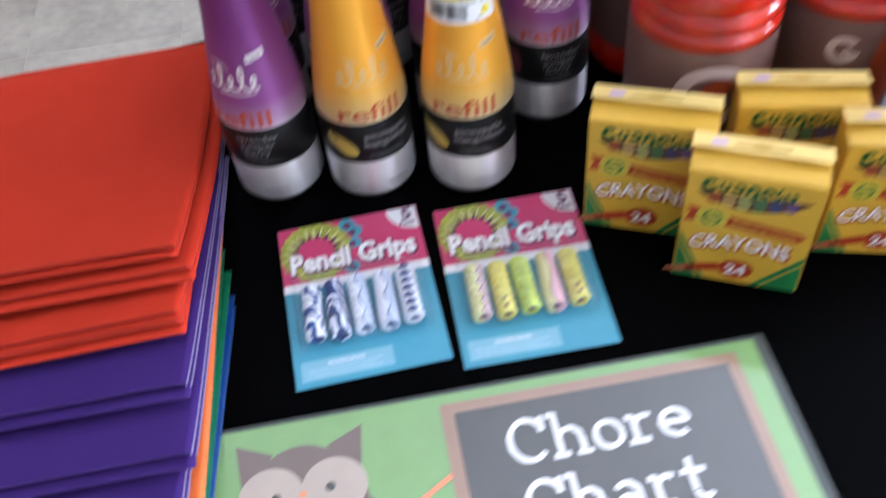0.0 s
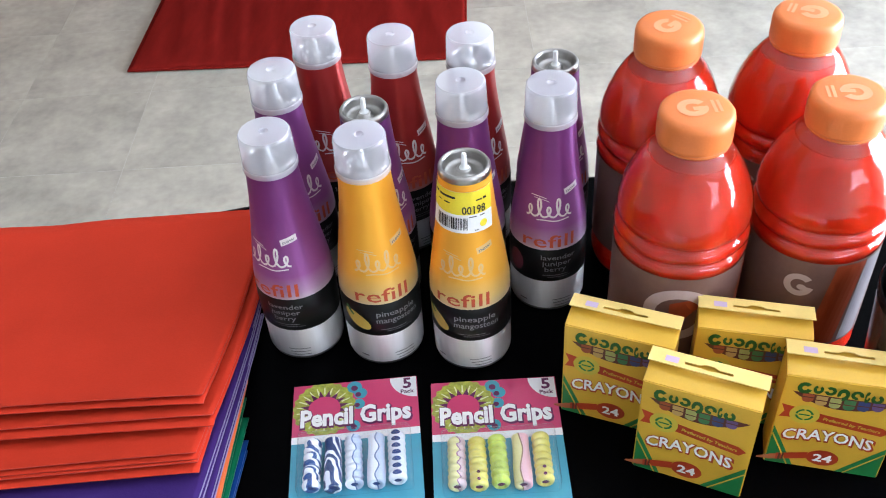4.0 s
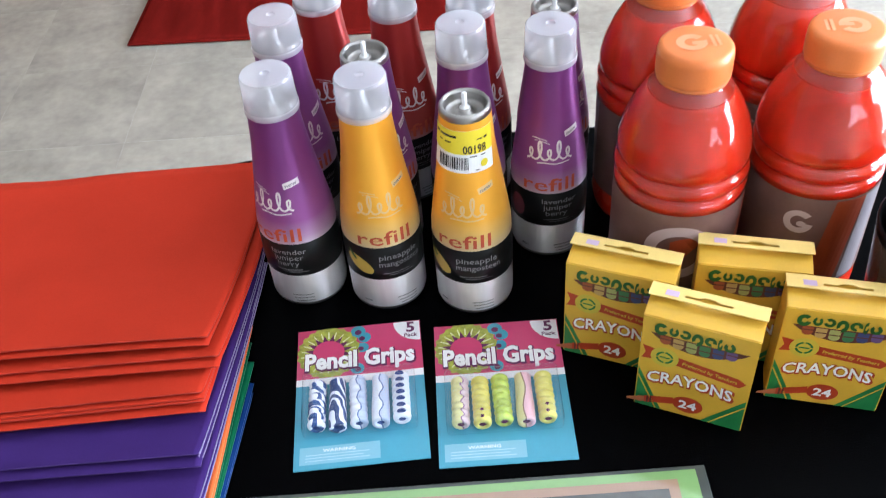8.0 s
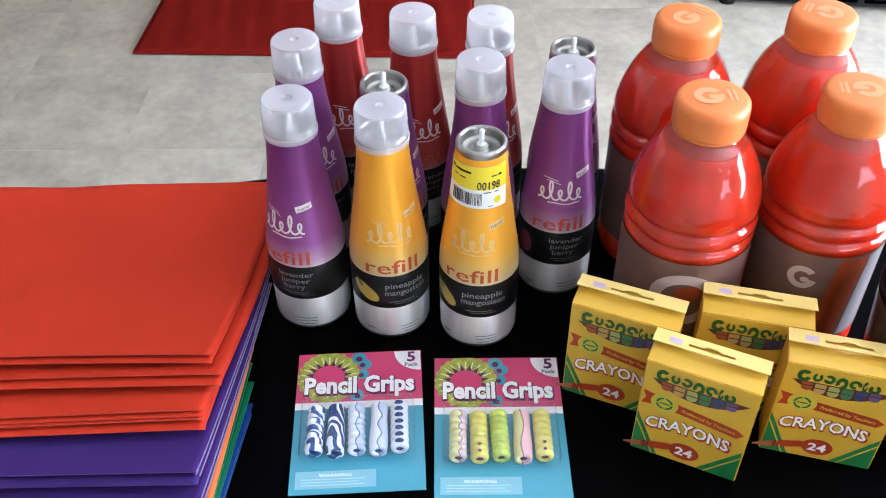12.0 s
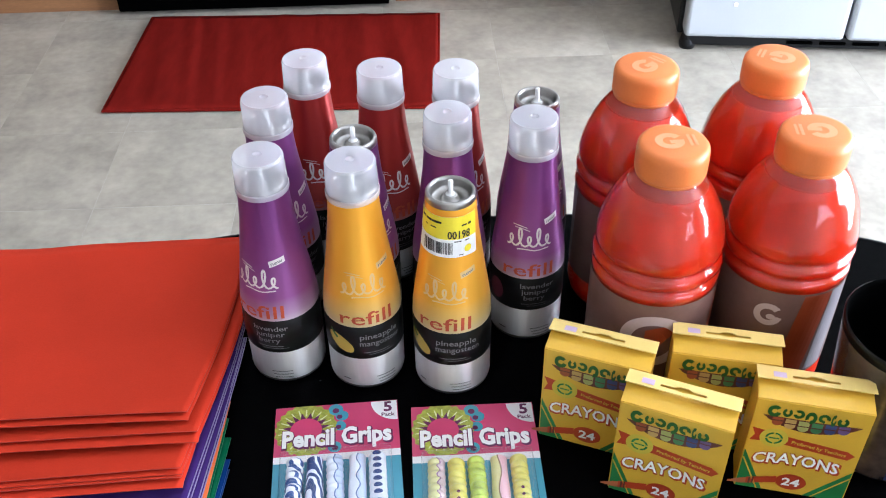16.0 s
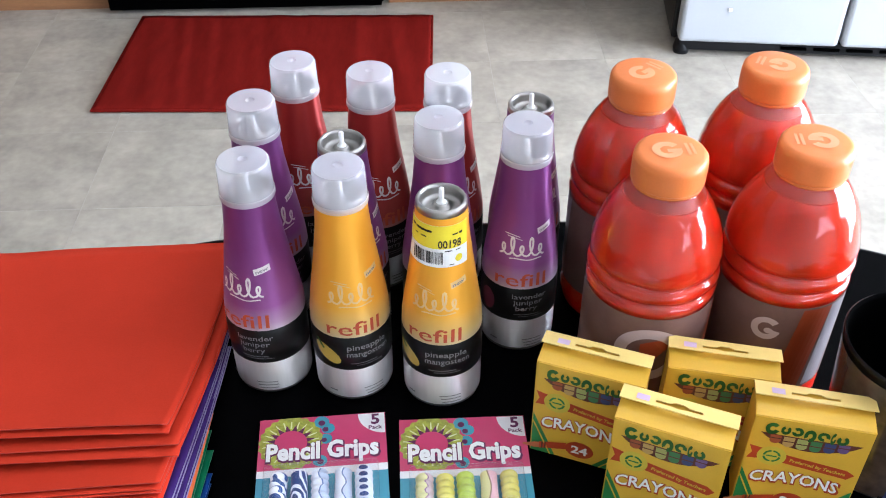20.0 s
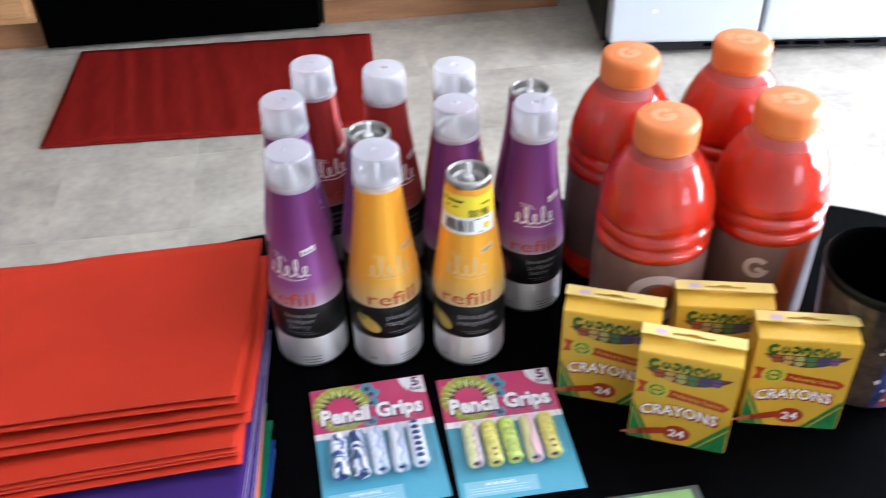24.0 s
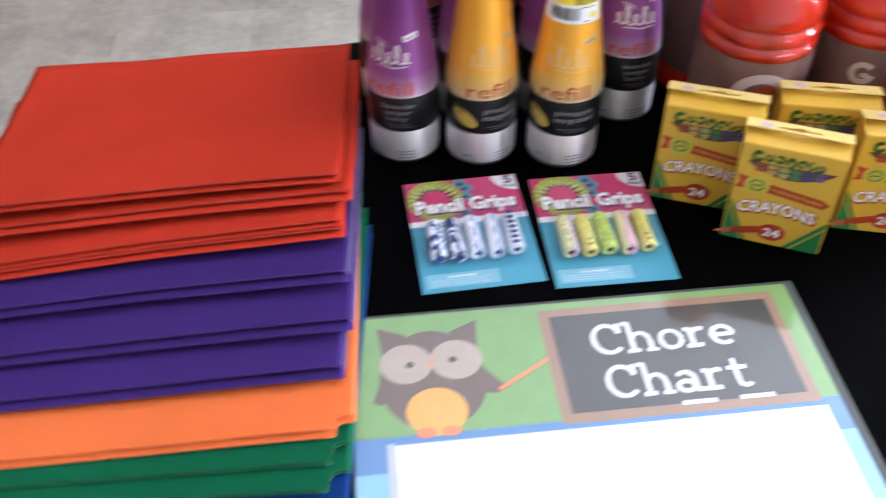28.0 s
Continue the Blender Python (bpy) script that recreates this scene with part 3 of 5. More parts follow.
def rug():
    me_w, me_d, nx, ny = 0.872, 0.545, 88, 28
    verts, faces = [], []
    for j in range(ny + 1):
        for i in range(nx + 1):
            x, y = me_w * (i / nx - 0.5), me_d * (j / ny - 0.5)
            ripple = 0.0006 * math.sin(x * 34 + 1.5 * y) + 0.005 * noise.noise((x * 16 + y * 2.5, y * 1.2, 3)) + 0.0015 * noise.noise((x * 40 + y * 6, y * 2, 5))
            verts.append((x, y, 0.008 + ripple))
    faces = [(j * (nx + 1) + i, j * (nx + 1) + i + 1, (j + 1) * (nx + 1) + i + 1, (j + 1) * (nx + 1) + i) for j in range(ny) for i in range(nx)]
    th = thing("rug", pose(-0.358, 1.978, FLOOR + 0.003, 0, 0, -2.4), "dark red woven kitchen rug lying slightly rippled on the floor", "rug")
    ob = put("weave", mesh_from("weave", verts, faces, True), M["rug"], th)
    sol = ob.modifiers.new("thickness", "SOLIDIFY")
    sol.thickness, sol.offset = 0.008, -1
    for x0, x1, y0, y1 in ((-me_w / 2 - 0.006, me_w / 2 + 0.006, -me_d / 2 - 0.007, -me_d / 2), (-me_w / 2 - 0.006, me_w / 2 + 0.006, me_d / 2, me_d / 2 + 0.007), (-me_w / 2 - 0.006, -me_w / 2, -me_d / 2, me_d / 2), (me_w / 2, me_w / 2 + 0.006, -me_d / 2, me_d / 2)):
        part("binding", box(x0, x1, y0, y1, 0.0, 0.006, 0.002), M["rug_edge"], th)


rug()


# ---------------------------------------------------------------- table
def table():
    cx, cy, a, b, p = 0.06, -0.09, 0.513, 0.326, 2.6
    th = thing("table", pose(cx, cy, FLOOR), "small oval black dining table with a smooth top", "table")
    n = 120

    def loop(grow, z):
        out = []
        for k in range(n):
            t = 2 * math.pi * k / n
            c, s = math.cos(t), math.sin(t)
            out.append(((a + grow) * math.copysign(abs(c) ** (2 / p), c), (b + grow) * math.copysign(abs(s) ** (2 / p), s), z - FLOOR))
        return out

    levels = [loop(-0.03, -0.03), loop(-0.004, -0.028), loop(0, -0.022), loop(0.001, -0.008), loop(-0.002, -0.002), loop(-0.007, 0.0)]
    verts = [v for lv in levels for v in lv]
    faces = [(q * n + k, q * n + (k + 1) % n, (q + 1) * n + (k + 1) % n, (q + 1) * n + k) for q in range(len(levels) - 1) for k in range(n)]
    faces += [tuple(range((len(levels) - 1) * n, len(levels) * n)), tuple(reversed(range(n)))]
    me = mesh_from("tabletop", verts, faces)
    for f in me.polygons:
        f.use_smooth = len(f.vertices) == 4
    put("tabletop", me, M["table"], th)
    for x in (-0.3, 0.3):
        for y in (-0.17, 0.17):
            part("leg", box(x - 0.025, x + 0.025, y - 0.025, y + 0.025, 0.0, 0.72, 0.004), M["table"], th)
    for y in (-0.17, 0.17):
        part("rail", box(-0.274, 0.274, y - 0.012, y + 0.012, 0.64, 0.7195), M["table"], th)


table()


# ---------------------------------------------------------------- folders
PAPER = {"red": (0.53, 0.039, 0.02), "purple": (0.075, 0.03, 0.22), "orange": (0.85, 0.2, 0.04), "green": (0.012, 0.2, 0.07), "blue": (0.012, 0.07, 0.3)}
for k, c in PAPER.items():
    M["edge_" + k] = surface("cut_edge_" + k, tuple(0.8 * v + {"red": 0.008, "purple": 0.02}.get(k, 0.06) for v in c), 0.7, vary=0.1, scale=60)


M["edge_lavender"] = surface("cut_edge_lavender", (0.29, 0.25, 0.42), 0.7, vary=0.1, scale=60)


STACKED = 12


def folder(colour, corner, z, rot, wide=0.288, deep=0.238, droop=0.26, fall=0.85, shear=0.0, flare=0.0, tongue=0.0, gap=0.0035, ahead=0.006, order=0):
    """A closed paper pocket folder in the stack, its right front corner given. The pile stands high at that corner and settles to the bare thickness of paper towards its far and its left side. tongue: how far the front runs out between two rounded corner notches."""
    words = "bright red" if colour == "red" else "deep " + colour
    extra = "notched " if tongue else ""
    th = thing("folder", pose(corner[0], corner[1], 0, 0, 0, rot), f"{words} paper {extra}pocket folder in a fanned stack", "folder", "stack of pocket folders")
    ny = 30
    below = STACKED - 1 - order
    notch = (0.0, 0.0025, 0.005, 0.0075, 0.0095, 0.011, 0.0119, 0.0124) if tongue else (0.0, 0.005, 0.010)
    mids = [0.02 + (wide - 0.04) * i / 20 for i in range(21)]
    mids = sorted({round(d, 4) for d in mids if abs(d - wide / 2) > 0.004} | {round(wide / 2 + d, 4) for d in (-0.003, 0.0, 0.003)})
    cols = list(notch) + mids + [wide - d for d in reversed(notch)]

    def front(x):
        """How far the front edge reaches at this distance from the right side."""
        if not tongue:
            return 0.0
        d = min(x, wide - x)
        if d <= 0.0025:
            reach = 0.0
        elif d >= 0.0124:
            reach = tongue
        else:
            reach = tongue * (1 - max(0.0, 1 - ((d - 0.0025) / 0.0099) ** 3.2) ** (1 / 3.2))
        return reach - 0.0009 * max(0.0, 1 - abs(x - wide / 2) / 0.003)

    def height(u, v, y_world, lift):
        gone = min(max((y_world + 0.07) / 0.12, 0.0), 1.0)
        bare = 0.0016 + 0.00105 * max(0.0, below - min(below, 5) * gone)
        swell = max(z - bare, 0.0) * (1 - (1 - droop) * u ** 1.3) * (1 - fall * (1 - (1 - min(max(v, 0.0), 1.0)) ** 2))
        wave = 0.0012 * noise.noise((u * 2.3, y_world * 9, 1.7)) * min(1.0, z / 0.02) + 0.0004 * noise.noise((u * 3 + order, v * 2, order * 1.7))
        curl = 0.0026 * math.exp(-max(v, 0.0) * deep / 0.010) * (0.6 + 0.5 * u) * (1.0 if lift >= 0 else 0.5) * min(1.0, z / 0.03)
        crease = -0.00025 * max(0.0, 1 - abs(u - 0.5) * wide / 0.003) if tongue else 0.0
        return max(bare + swell + lift * max(0.0, 1 - v) ** 2 * (1 - 0.65 * u) + wave + curl + crease, 0.0010 + 0.0008 * below)

    def sheet(nm, lift, out, inset=0.0):
        verts = []
        ca, sa = math.cos(radians(rot)), math.sin(radians(rot))
        nx = len(cols) - 1
        for j in range(ny + 1):
            v = (j / ny) ** 1.7
            for d in cols:
                x = -inset - (wide - 2 * inset) * d / wide
                u = d / wide
                y0 = -out - front(d)
                y = y0 + (deep - y0) * v
                if flare and u > 0.6:
                    x -= flare * ((u - 0.6) / 0.4) ** 1.6 * max(0.0, 1 - v * 2.2) ** 1.5
                if flare:
                    y -= v ** 3 * (0.013 * u + 0.003 * math.exp(-((u - 0.66) / 0.12) ** 2))
                x += shear * max(y, 0.0)
                y_world = corner[1] + sa * x + ca * y
                verts.append((x, y, height(min(max(u, 0.0), 1.05), y / deep, y_world, lift)))
        faces = [(j * (nx + 1) + i, (j + 1) * (nx + 1) + i, (j + 1) * (nx + 1) + i + 1, j * (nx + 1) + i + 1) for j in range(ny) for i in range(nx)]
        me = mesh_from(nm, verts, faces, True)
        me.materials.append(M["folder_" + colour])
        me.materials.append(M["edge_" + colour])
        ob = put(nm, me, None, th)
        sol = ob.modifiers.new("paper", "SOLIDIFY")
        sol.thickness, sol.offset, sol.material_offset_rim = 0.0006, 0, 1

    sheet("front_cover", 0.0, 0.0, 0.0012)
    if not tongue:
        sheet("pocket", -gap * 0.55, -0.003, 0.0020)
    sheet("back_cover", -gap, ahead)
    if colour == "purple":
        for lift, inset in ((0.0, 0.0012), (-gap * 0.55, 0.0020), (-gap, 0.0)):
            verts = []
            for j in range(ny + 1):
                y = deep * (j / ny) ** 1.7
                h = height(0.0, y / deep, corner[1] + y, lift)
                x = -inset + shear * y
                verts += [(x + 0.0004, y, h - 0.0003), (x + 0.0004, y, h + 0.0004), (x - 0.0002, y, h + 0.0004)]
            faces = [(3 * j + q, 3 * j + 3 + q, 3 * j + 4 + q, 3 * j + 1 + q) for j in range(ny) for q in (0, 1)]
            put("cut_edge", mesh_from("cut_edge", verts, faces), M["edge_lavender"], th, "pale cut paper edge")


STACK = [
    ("red", (-0.1466, -0.0440), 0.0540, -2.6, dict(wide=0.284, deep=0.238, flare=0.012, droop=0.5, gap=0.003, ahead=0.004)),
    ("red", (-0.1385, -0.0570), 0.0490, -1.9, dict(wide=0.284, deep=0.226, shear=0.015, droop=0.4, gap=0.003)),
    ("red", (-0.1460, -0.0830), 0.0452, -0.4, dict(deep=0.225, gap=0.002, shear=0.02, ahead=0.003)),
    ("red", (-0.1450, -0.0880), 0.0420, 0.0, dict(deep=0.225, gap=0.003, shear=0.02, ahead=0.005)),
    ("purple", (-0.1435, -0.1245), 0.0372, -0.8, dict(wide=0.291, shear=0.042)),
    ("purple", (-0.1418, -0.1625), 0.0312, -0.4, dict(wide=0.290, shear=0.045)),
    ("purple", (-0.1490, -0.1960), 0.0252, -0.2, dict(wide=0.291, shear=0.05)),
    ("orange", (-0.1436, -0.2285), 0.0188, -0.4, dict(tongue=0.0095, gap=0.002, ahead=0.004, shear=0.035, wide=0.290)),
    ("green", (-0.1460, -0.2440), 0.0140, -1.6, dict(tongue=0.0135, gap=0.001, ahead=0.001, shear=0.028, wide=0.290)),
    ("green", (-0.1480, -0.2615), 0.0108, -3.0, dict(tongue=0.0128, gap=0.001, ahead=0.001, shear=0.028, wide=0.289)),
    ("blue", (-0.1500, -0.2800), 0.0078, -3.8, dict(tongue=0.0128, gap=0.001, ahead=0.001, shear=0.03, wide=0.288)),
    ("blue", (-0.1515, -0.2875), 0.0052, -4.2, dict(tongue=0.0128, gap=0.001, ahead=0.001, shear=0.03, wide=0.288)),
]
for k, (colour, corner, z, rot, more) in enumerate(STACK):
    folder(colour, corner, z, rot, order=k, **more)


# ---------------------------------------------------------------- spray bottles
SLEEVE = [(0.0652, 0.0286), (0.075, 0.0282), (0.09, 0.0262), (0.107, 0.0236), (0.125, 0.0210), (0.14, 0.0190), (0.155, 0.0177), (0.165, 0.0172)]


def sleeve_r(z):
    if z <= SLEEVE[0][0]:
        return 0.0287
    for (z0, r0), (z1, r1) in zip(SLEEVE, SLEEVE[1:]):
        if z <= z1:
            return r0 + (r1 - r0) * (z - z0) / (z1 - z0)
    return SLEEVE[-1][1]


def on_sleeve(lift=0.0003, turn=0.0):
    def where(u, v):
        r = sleeve_r(v) + lift
        a = u / r + radians(turn)
        return (r * math.sin(a), -r * math.cos(a), v)
    return where


def spray_bottle(kind, capped, sticker=False):
    words = {"purple": "purple", "yellow": "golden yellow", "red": "dark red"}[kind]
    label = f"{words} air freshener refill bottle " + ("with a frosted cap" if capped else "missing its cap") + (" with price sticker" if sticker else "")
    th = thing("spray_bottle", pose(0, 0, 0), label, "bottle", "air freshener bottles")
    turned("base", [(0.0279, 0.0046), (0.0284, 0.0054), (0.0286, 0.0338)], M["silver"], th, "bare silver tin base")
    turned("foot_rim", [(0, 0.0012), (0.022, 0.0), (0.0262, 0.0006), (0.0275, 0.0022), (0.0280, 0.0038), (0.0279, 0.0046)], M["steel"], th, "darker crimped tin rim")
    turned("band", [(0.0286, 0.0338), (0.0289, 0.0341), (0.0289, 0.0648), (0.0286, 0.0652)], M["band"], th, "black printed band")
    turned("sleeve", [(r, z) for z, r in SLEEVE], M[kind + "_sleeve"], th)
    turned("rim", [(0.0168, 0.163), (0.0172, 0.1655), (0.0170, 0.1685), (0.0158, 0.1703), (0.0146, 0.1700), (0.0138, 0.168), (0.0134, 0.164), (0.0125, 0.1625), (0.006, 0.1622), (0.0052, 0.1655), (0.004, 0.1665), (0, 0.1665)], M["steel"], th, "rolled steel rim and valve cup")
    turned("valve", [(0.0042, 0.1640), (0.0038, 0.1662), (0.0026, 0.1672), (0.0020, 0.1678), (0.0018, 0.1690), (0.0017, 0.1768), (0.0011, 0.1775), (0, 0.1775)], M["white_plastic"], th, "white valve stem", 20)
    if capped:
        cap = turned("cap", [(0.0181, 0.1676), (0.0179, 0.1690), (0.0176, 0.178), (0.0172, 0.1876), (0.0169, 0.1889), (0.0162, 0.1897)], M["cap"], th, "frosted translucent cap", 56)
        turned("cap_top", [(0.0162, 0.1897), (0.0157, 0.1899), (0.0157, 0.1899), (0.0032, 0.1899), (0.0032, 0.1899), (0.0024, 0.1888), (0, 0.1886)], M["cap_top"], cap, "flat milky top with a dimple", 56)
        turned("cap_flange", [(0.0177, 0.1628), (0.0183, 0.1632), (0.0184, 0.1640), (0.0184, 0.1668), (0.0184, 0.1668), (0.0181, 0.1676)], M["cap_flange"], cap, "thicker milky lower rim", 56)
    w, up = on_sleeve(), on_sleeve(0.0005)
    soft = M["pale_gold"] if kind == "yellow" else M["pale_ink"]
    decal("lettering", lettering("refill", 0.0112, 0.0395, 0.008, (0, 0.0735)), w, M["refill_red"], th, "refill in red letters")
    decal("script_mark", merge(scribble(5, 0.034, 0.0084, 0.0015, 0.0, 0.0985), stroke([(-0.009 + 0.0024 * i, 0.0915 + 0.0005 * math.sin(i * 0.8)) for i in range(11)], 0.0009)), w, soft, th, "script trade mark as a pale looping stroke")
    decal("swash", merge(stroke([(-0.013 + 0.0014 * i, 0.1115 - 0.0001 * i * i * 0.3) for i in range(9)], 0.0006), stroke([(-0.011 + 0.0014 * i, 0.1095 - 0.00004 * i * i) for i in range(9)], 0.0005)), w, soft, th)
    tag = rect(-0.0058, 0.0058, -0.0024, 0.0024, 6, 2)
    tag = [(0.0165 + u * 0.97 - v * 0.2, 0.1150 + v + u * 0.26) for u, v in tag[0]], tag[1]
    decal("new_tag", tag, w, M["pale_ink"] if kind != "yellow" else M["pale_gold"], th)
    new_word = lettering("new", 0.0028, 0.0088, 0.02, (0, 0))
    decal("new_word", ([(0.0165 + u * 0.97 - v * 0.2, 0.1150 + v + u * 0.26) for u, v in new_word[0]], new_word[1]), up, M["grey_ink"], th)
    bw = on_sleeve(0.0005)
    if kind == "yellow":
        for k, (body, wide) in enumerate((("pineapple", 0.0300), ("mangosteen", 0.0330))):
            decal("flavour", lettering(body, 0.0050, wide, 0.006, (0.009 + 0.001 * k, 0.0560 - k * 0.0066)), bw, M["grey_ink"], th)
        decal("fruit", ([(-0.0215 + 0.80 * u + 0.45 * v, 0.0478 - 0.52 * u + 0.72 * v) for u, v in disc(0, 0, 0.0125, 0.0072)[0]], disc(0, 0, 1)[1]), bw, M["fruit"], th, "yellow fruit picture")
        decal("leaf", stroke([(-0.0300, 0.0590), (-0.0265, 0.0540), (-0.0240, 0.0515)], 0.0022), on_sleeve(0.0007), M["carton_dark_green"], th, "dark leaf")
    else:
        for k, (body, wide) in enumerate((("lavender", 0.0265), ("juniper", 0.0225), ("berry", 0.0165))):
            decal("flavour", lettering(body, 0.0044, wide, 0.006, (0.008 - 0.001 * k, 0.0580 - k * 0.0058)), bw, M["grey_ink"], th)
        decal("fruit", disc(-0.0265, 0.048, 0.007, 0.010), bw, M["berry"], th, "dark berry picture")
    decal("small_print", merge(rect(-0.004, 0.016, 0.0402, 0.0407, 8), rect(0.0, 0.02, 0.0382, 0.0386, 8)), bw, M["grey_ink"], th)
    decal("base_print", merge(*(rect(0.004 + 0.001 * k, 0.02, 0.014 - 0.003 * k, 0.0146 - 0.003 * k, 8) for k in range(3)), rect(-0.022, -0.016, 0.011, 0.012, 4)), bw, M["grey_ink"], th)
    if sticker:
        st = lambda lift: on_sleeve(lift, 3)
        decal("price_sticker", rect(-0.0270, 0.0225, 0.1285, 0.1600, 24, 10), st(0.0004), M["white_ink"], th, "white and yellow price sticker")
        decal("sticker_band", rect(-0.0270, 0.0225, 0.1425, 0.1600, 24, 8), st(0.0006), M["sticker_yellow"], th, "yellow sticker field")
        decal("sticker_patch", poly((-0.0270, 0.1425), (-0.0135, 0.1425), (-0.0200, 0.1455), (-0.0270, 0.1490)), st(0.0007), M["white_ink"], th)
        decal("price_number", lettering("00198", 0.0058, 0.0160, 0.02, (0.0085, 0.1462)), st(0.0008), M["black_ink"], th, "00198 in black digits")
        decal("sticker_print", merge(rect(-0.0215, -0.0175, 0.1545, 0.1565, 3), rect(-0.0165, -0.0035, 0.1545, 0.1562, 8), rect(-0.0175, -0.0145, 0.1502, 0.1510, 3), rect(-0.0120, -0.0075, 0.1502, 0.1512, 3), rect(0.0100, 0.0140, 0.1525, 0.1535, 3), rect(0.0150, 0.0175, 0.1523, 0.1540, 3), rect(0.005, 0.010, 0.1405, 0.1412, 4), rect(0.0125, 0.0160, 0.1405, 0.1412, 3), rect(0.0085, 0.0115, 0.1302, 0.1308, 3)), st(0.0008), M["black_ink"], th)
        random.seed(5)
        u = -0.0185
        while u < 0.0035:
            wd = random.choice((0.0004, 0.0006, 0.0011))
            decal("bar", rect(u, u + wd, 0.1312, 0.1402, 1, 3), st(0.0008), M["black_ink"], th)
            u += wd + random.choice((0.0004, 0.0008))
        decal("sticker_dot", disc(0.0150, 0.1345, 0.0027), st(0.0008), M["sticker_yellow"], th)
    return th


def place_bottles(kind, capped, places, sticker=False):
    first = spray_bottle(kind, capped, sticker)
    for k, (x, y, turn) in enumerate(places):
        m = pose(x, y, 0, 0, 0, turn)
        if k == 0:
            first.matrix_world = m
        else:
            copy_thing(first, m)


place_bottles("purple", True, [(-0.0942, 0.0584, -27), (0.0934, 0.0938, -6), (0.0334, 0.104, 14), (-0.0976, 0.133, 24)])
place_bottles("purple", False, [(-0.0342, 0.108, 30), (0.1033, 0.154, 20)])
place_bottles("yellow", True, [(-0.0329, 0.0485, 8)])
place_bottles("yellow", False, [(0.0323, 0.0385, -14)], True)
place_bottles("red", True, [(-0.073, 0.190, 14), (-0.0151, 0.171, 12), (0.0423, 0.166, 20)])


# ---------------------------------------------------------------- sports drink bottles
def drink_bottle():
    th = thing("drink_bottle", pose(0, 0, 0), "large clear bottle of red sports drink with an orange cap", "bottle", "sports drink bottles")
    shell = [(0, 0.004), (0.029, 0.002), (0.038, 0.0), (0.0425, 0.004), (0.0442, 0.012), (0.0442, 0.02), (0.0432, 0.024), (0.0432, 0.106), (0.0441, 0.1080), (0.0443, 0.1100), (0.0438, 0.1122), (0.0424, 0.1140), (0.0403, 0.1152), (0.0424, 0.1166), (0.0438, 0.1185), (0.0443, 0.1212), (0.0438, 0.1240), (0.0422, 0.1262), (0.0400, 0.1274), (0.0420, 0.1288), (0.0431, 0.1312), (0.0434, 0.1345), (0.0429, 0.139), (0.0412, 0.147), (0.0384, 0.156), (0.0345, 0.165), (0.0306, 0.1722), (0.0262, 0.1785), (0.0228, 0.1825), (0.0206, 0.1845), (0.0204, 0.1905)]
    LEVEL = 0.1765
    def fluted(nm, profile, mat, lab, deep):
        """Turned, with slanting facets pressed into the shoulder and dents in the ribs."""
        verts, faces = lathe(profile, 96)
        out = []
        for x, y, h in verts:
            a, k = math.atan2(x, -y), 0.0
            if 0.130 < h < 0.176:
                k = deep * math.sin(math.pi * (h - 0.130) / 0.046) * (abs(math.sin(3.5 * a + 14 * (h - 0.13))) ** 0.7 - 0.6)
            elif 0.108 < h < 0.130:
                k = deep * 0.25 * math.sin(7 * a + 160 * h)
            out.append((x * (1 + k), y * (1 + k), h))
        return put(nm, mesh_from(nm, out, faces, True), M[mat], th, lab)

    fluted("shell", shell, "pet", "clear ribbed plastic shell", 0.036)
    inner = [(max(r - 0.0008, 0), z + (0.0012 if z < 0.01 else 0)) for r, z in shell if z < LEVEL]
    fluted("drink", inner + [(0.0268, LEVEL), (0.0268, LEVEL), (0.0, LEVEL)], "juice", "cloudy red drink, filled to the shoulder", 0.036)
    turned("neck_film", [(0.0262, LEVEL + 0.0006), (0.0240, 0.1798), (0.0214, 0.1828), (0.0199, 0.1846), (0.0197, 0.1880)], M["drink_film"], th, "pink film of drink clinging inside the neck", 48)
    cap = [(0.0, 0.1890), (0.0212, 0.1890), (0.0226, 0.1868), (0.0231, 0.1876), (0.0232, 0.190), (0.0231, 0.2020), (0.0226, 0.2048), (0.0212, 0.2066), (0.0190, 0.2073), (0, 0.2075)]
    turned("cap", cap, M["orange_cap"], th, "orange screw cap", 56)
    turned("collar", [(0.0206, 0.1842), (0.0222, 0.1845), (0.0224, 0.1862), (0.0218, 0.1868)], M["orange_cap"], th, "", 48)
    ribs = []
    for k in range(72):
        a0, a1 = 2 * math.pi * (k + 0.2) / 72, 2 * math.pi * (k + 0.8) / 72
        ribs.append(([(0.02325 * math.sin(a), -0.02325 * math.cos(a), z) for z in (0.190, 0.2010) for a in (a0, a1)], [(0, 1, 3, 2)]))
    verts, faces = [], []
    for v, f in ribs:
        faces += [tuple(i + len(verts) for i in q) for q in f]
        verts += v
    put("cap_ribs", mesh_from("cap_ribs", verts, faces), M["orange_cap"], th)
    top = lambda u, v: (u, v, 0.20775)
    decal("cap_mark", merge(ring2d(-0.003, 0.0, 0.0044, 0.0094, 28, 35, 345, 0.95), rect(-0.003, 0.0060, -0.0030, 0.0008), rect(0.0088, 0.0108, -0.0065, 0.0065), rect(0.0122, 0.0140, -0.006, 0.006)), top, M["cap_mark"], th, "pale curled mark on the cap")
    lw = lambda lift: (lambda u, v: ((0.0434 + lift) * math.sin(u / 0.0434), -(0.0434 + lift) * math.cos(u / 0.0434), v))
    turned("label", [(0.0435, 0.0275), (0.0436, 0.028), (0.0436, 0.1050), (0.0435, 0.1055)], M["label_grey"], th, "grey wrap-round label", 64)
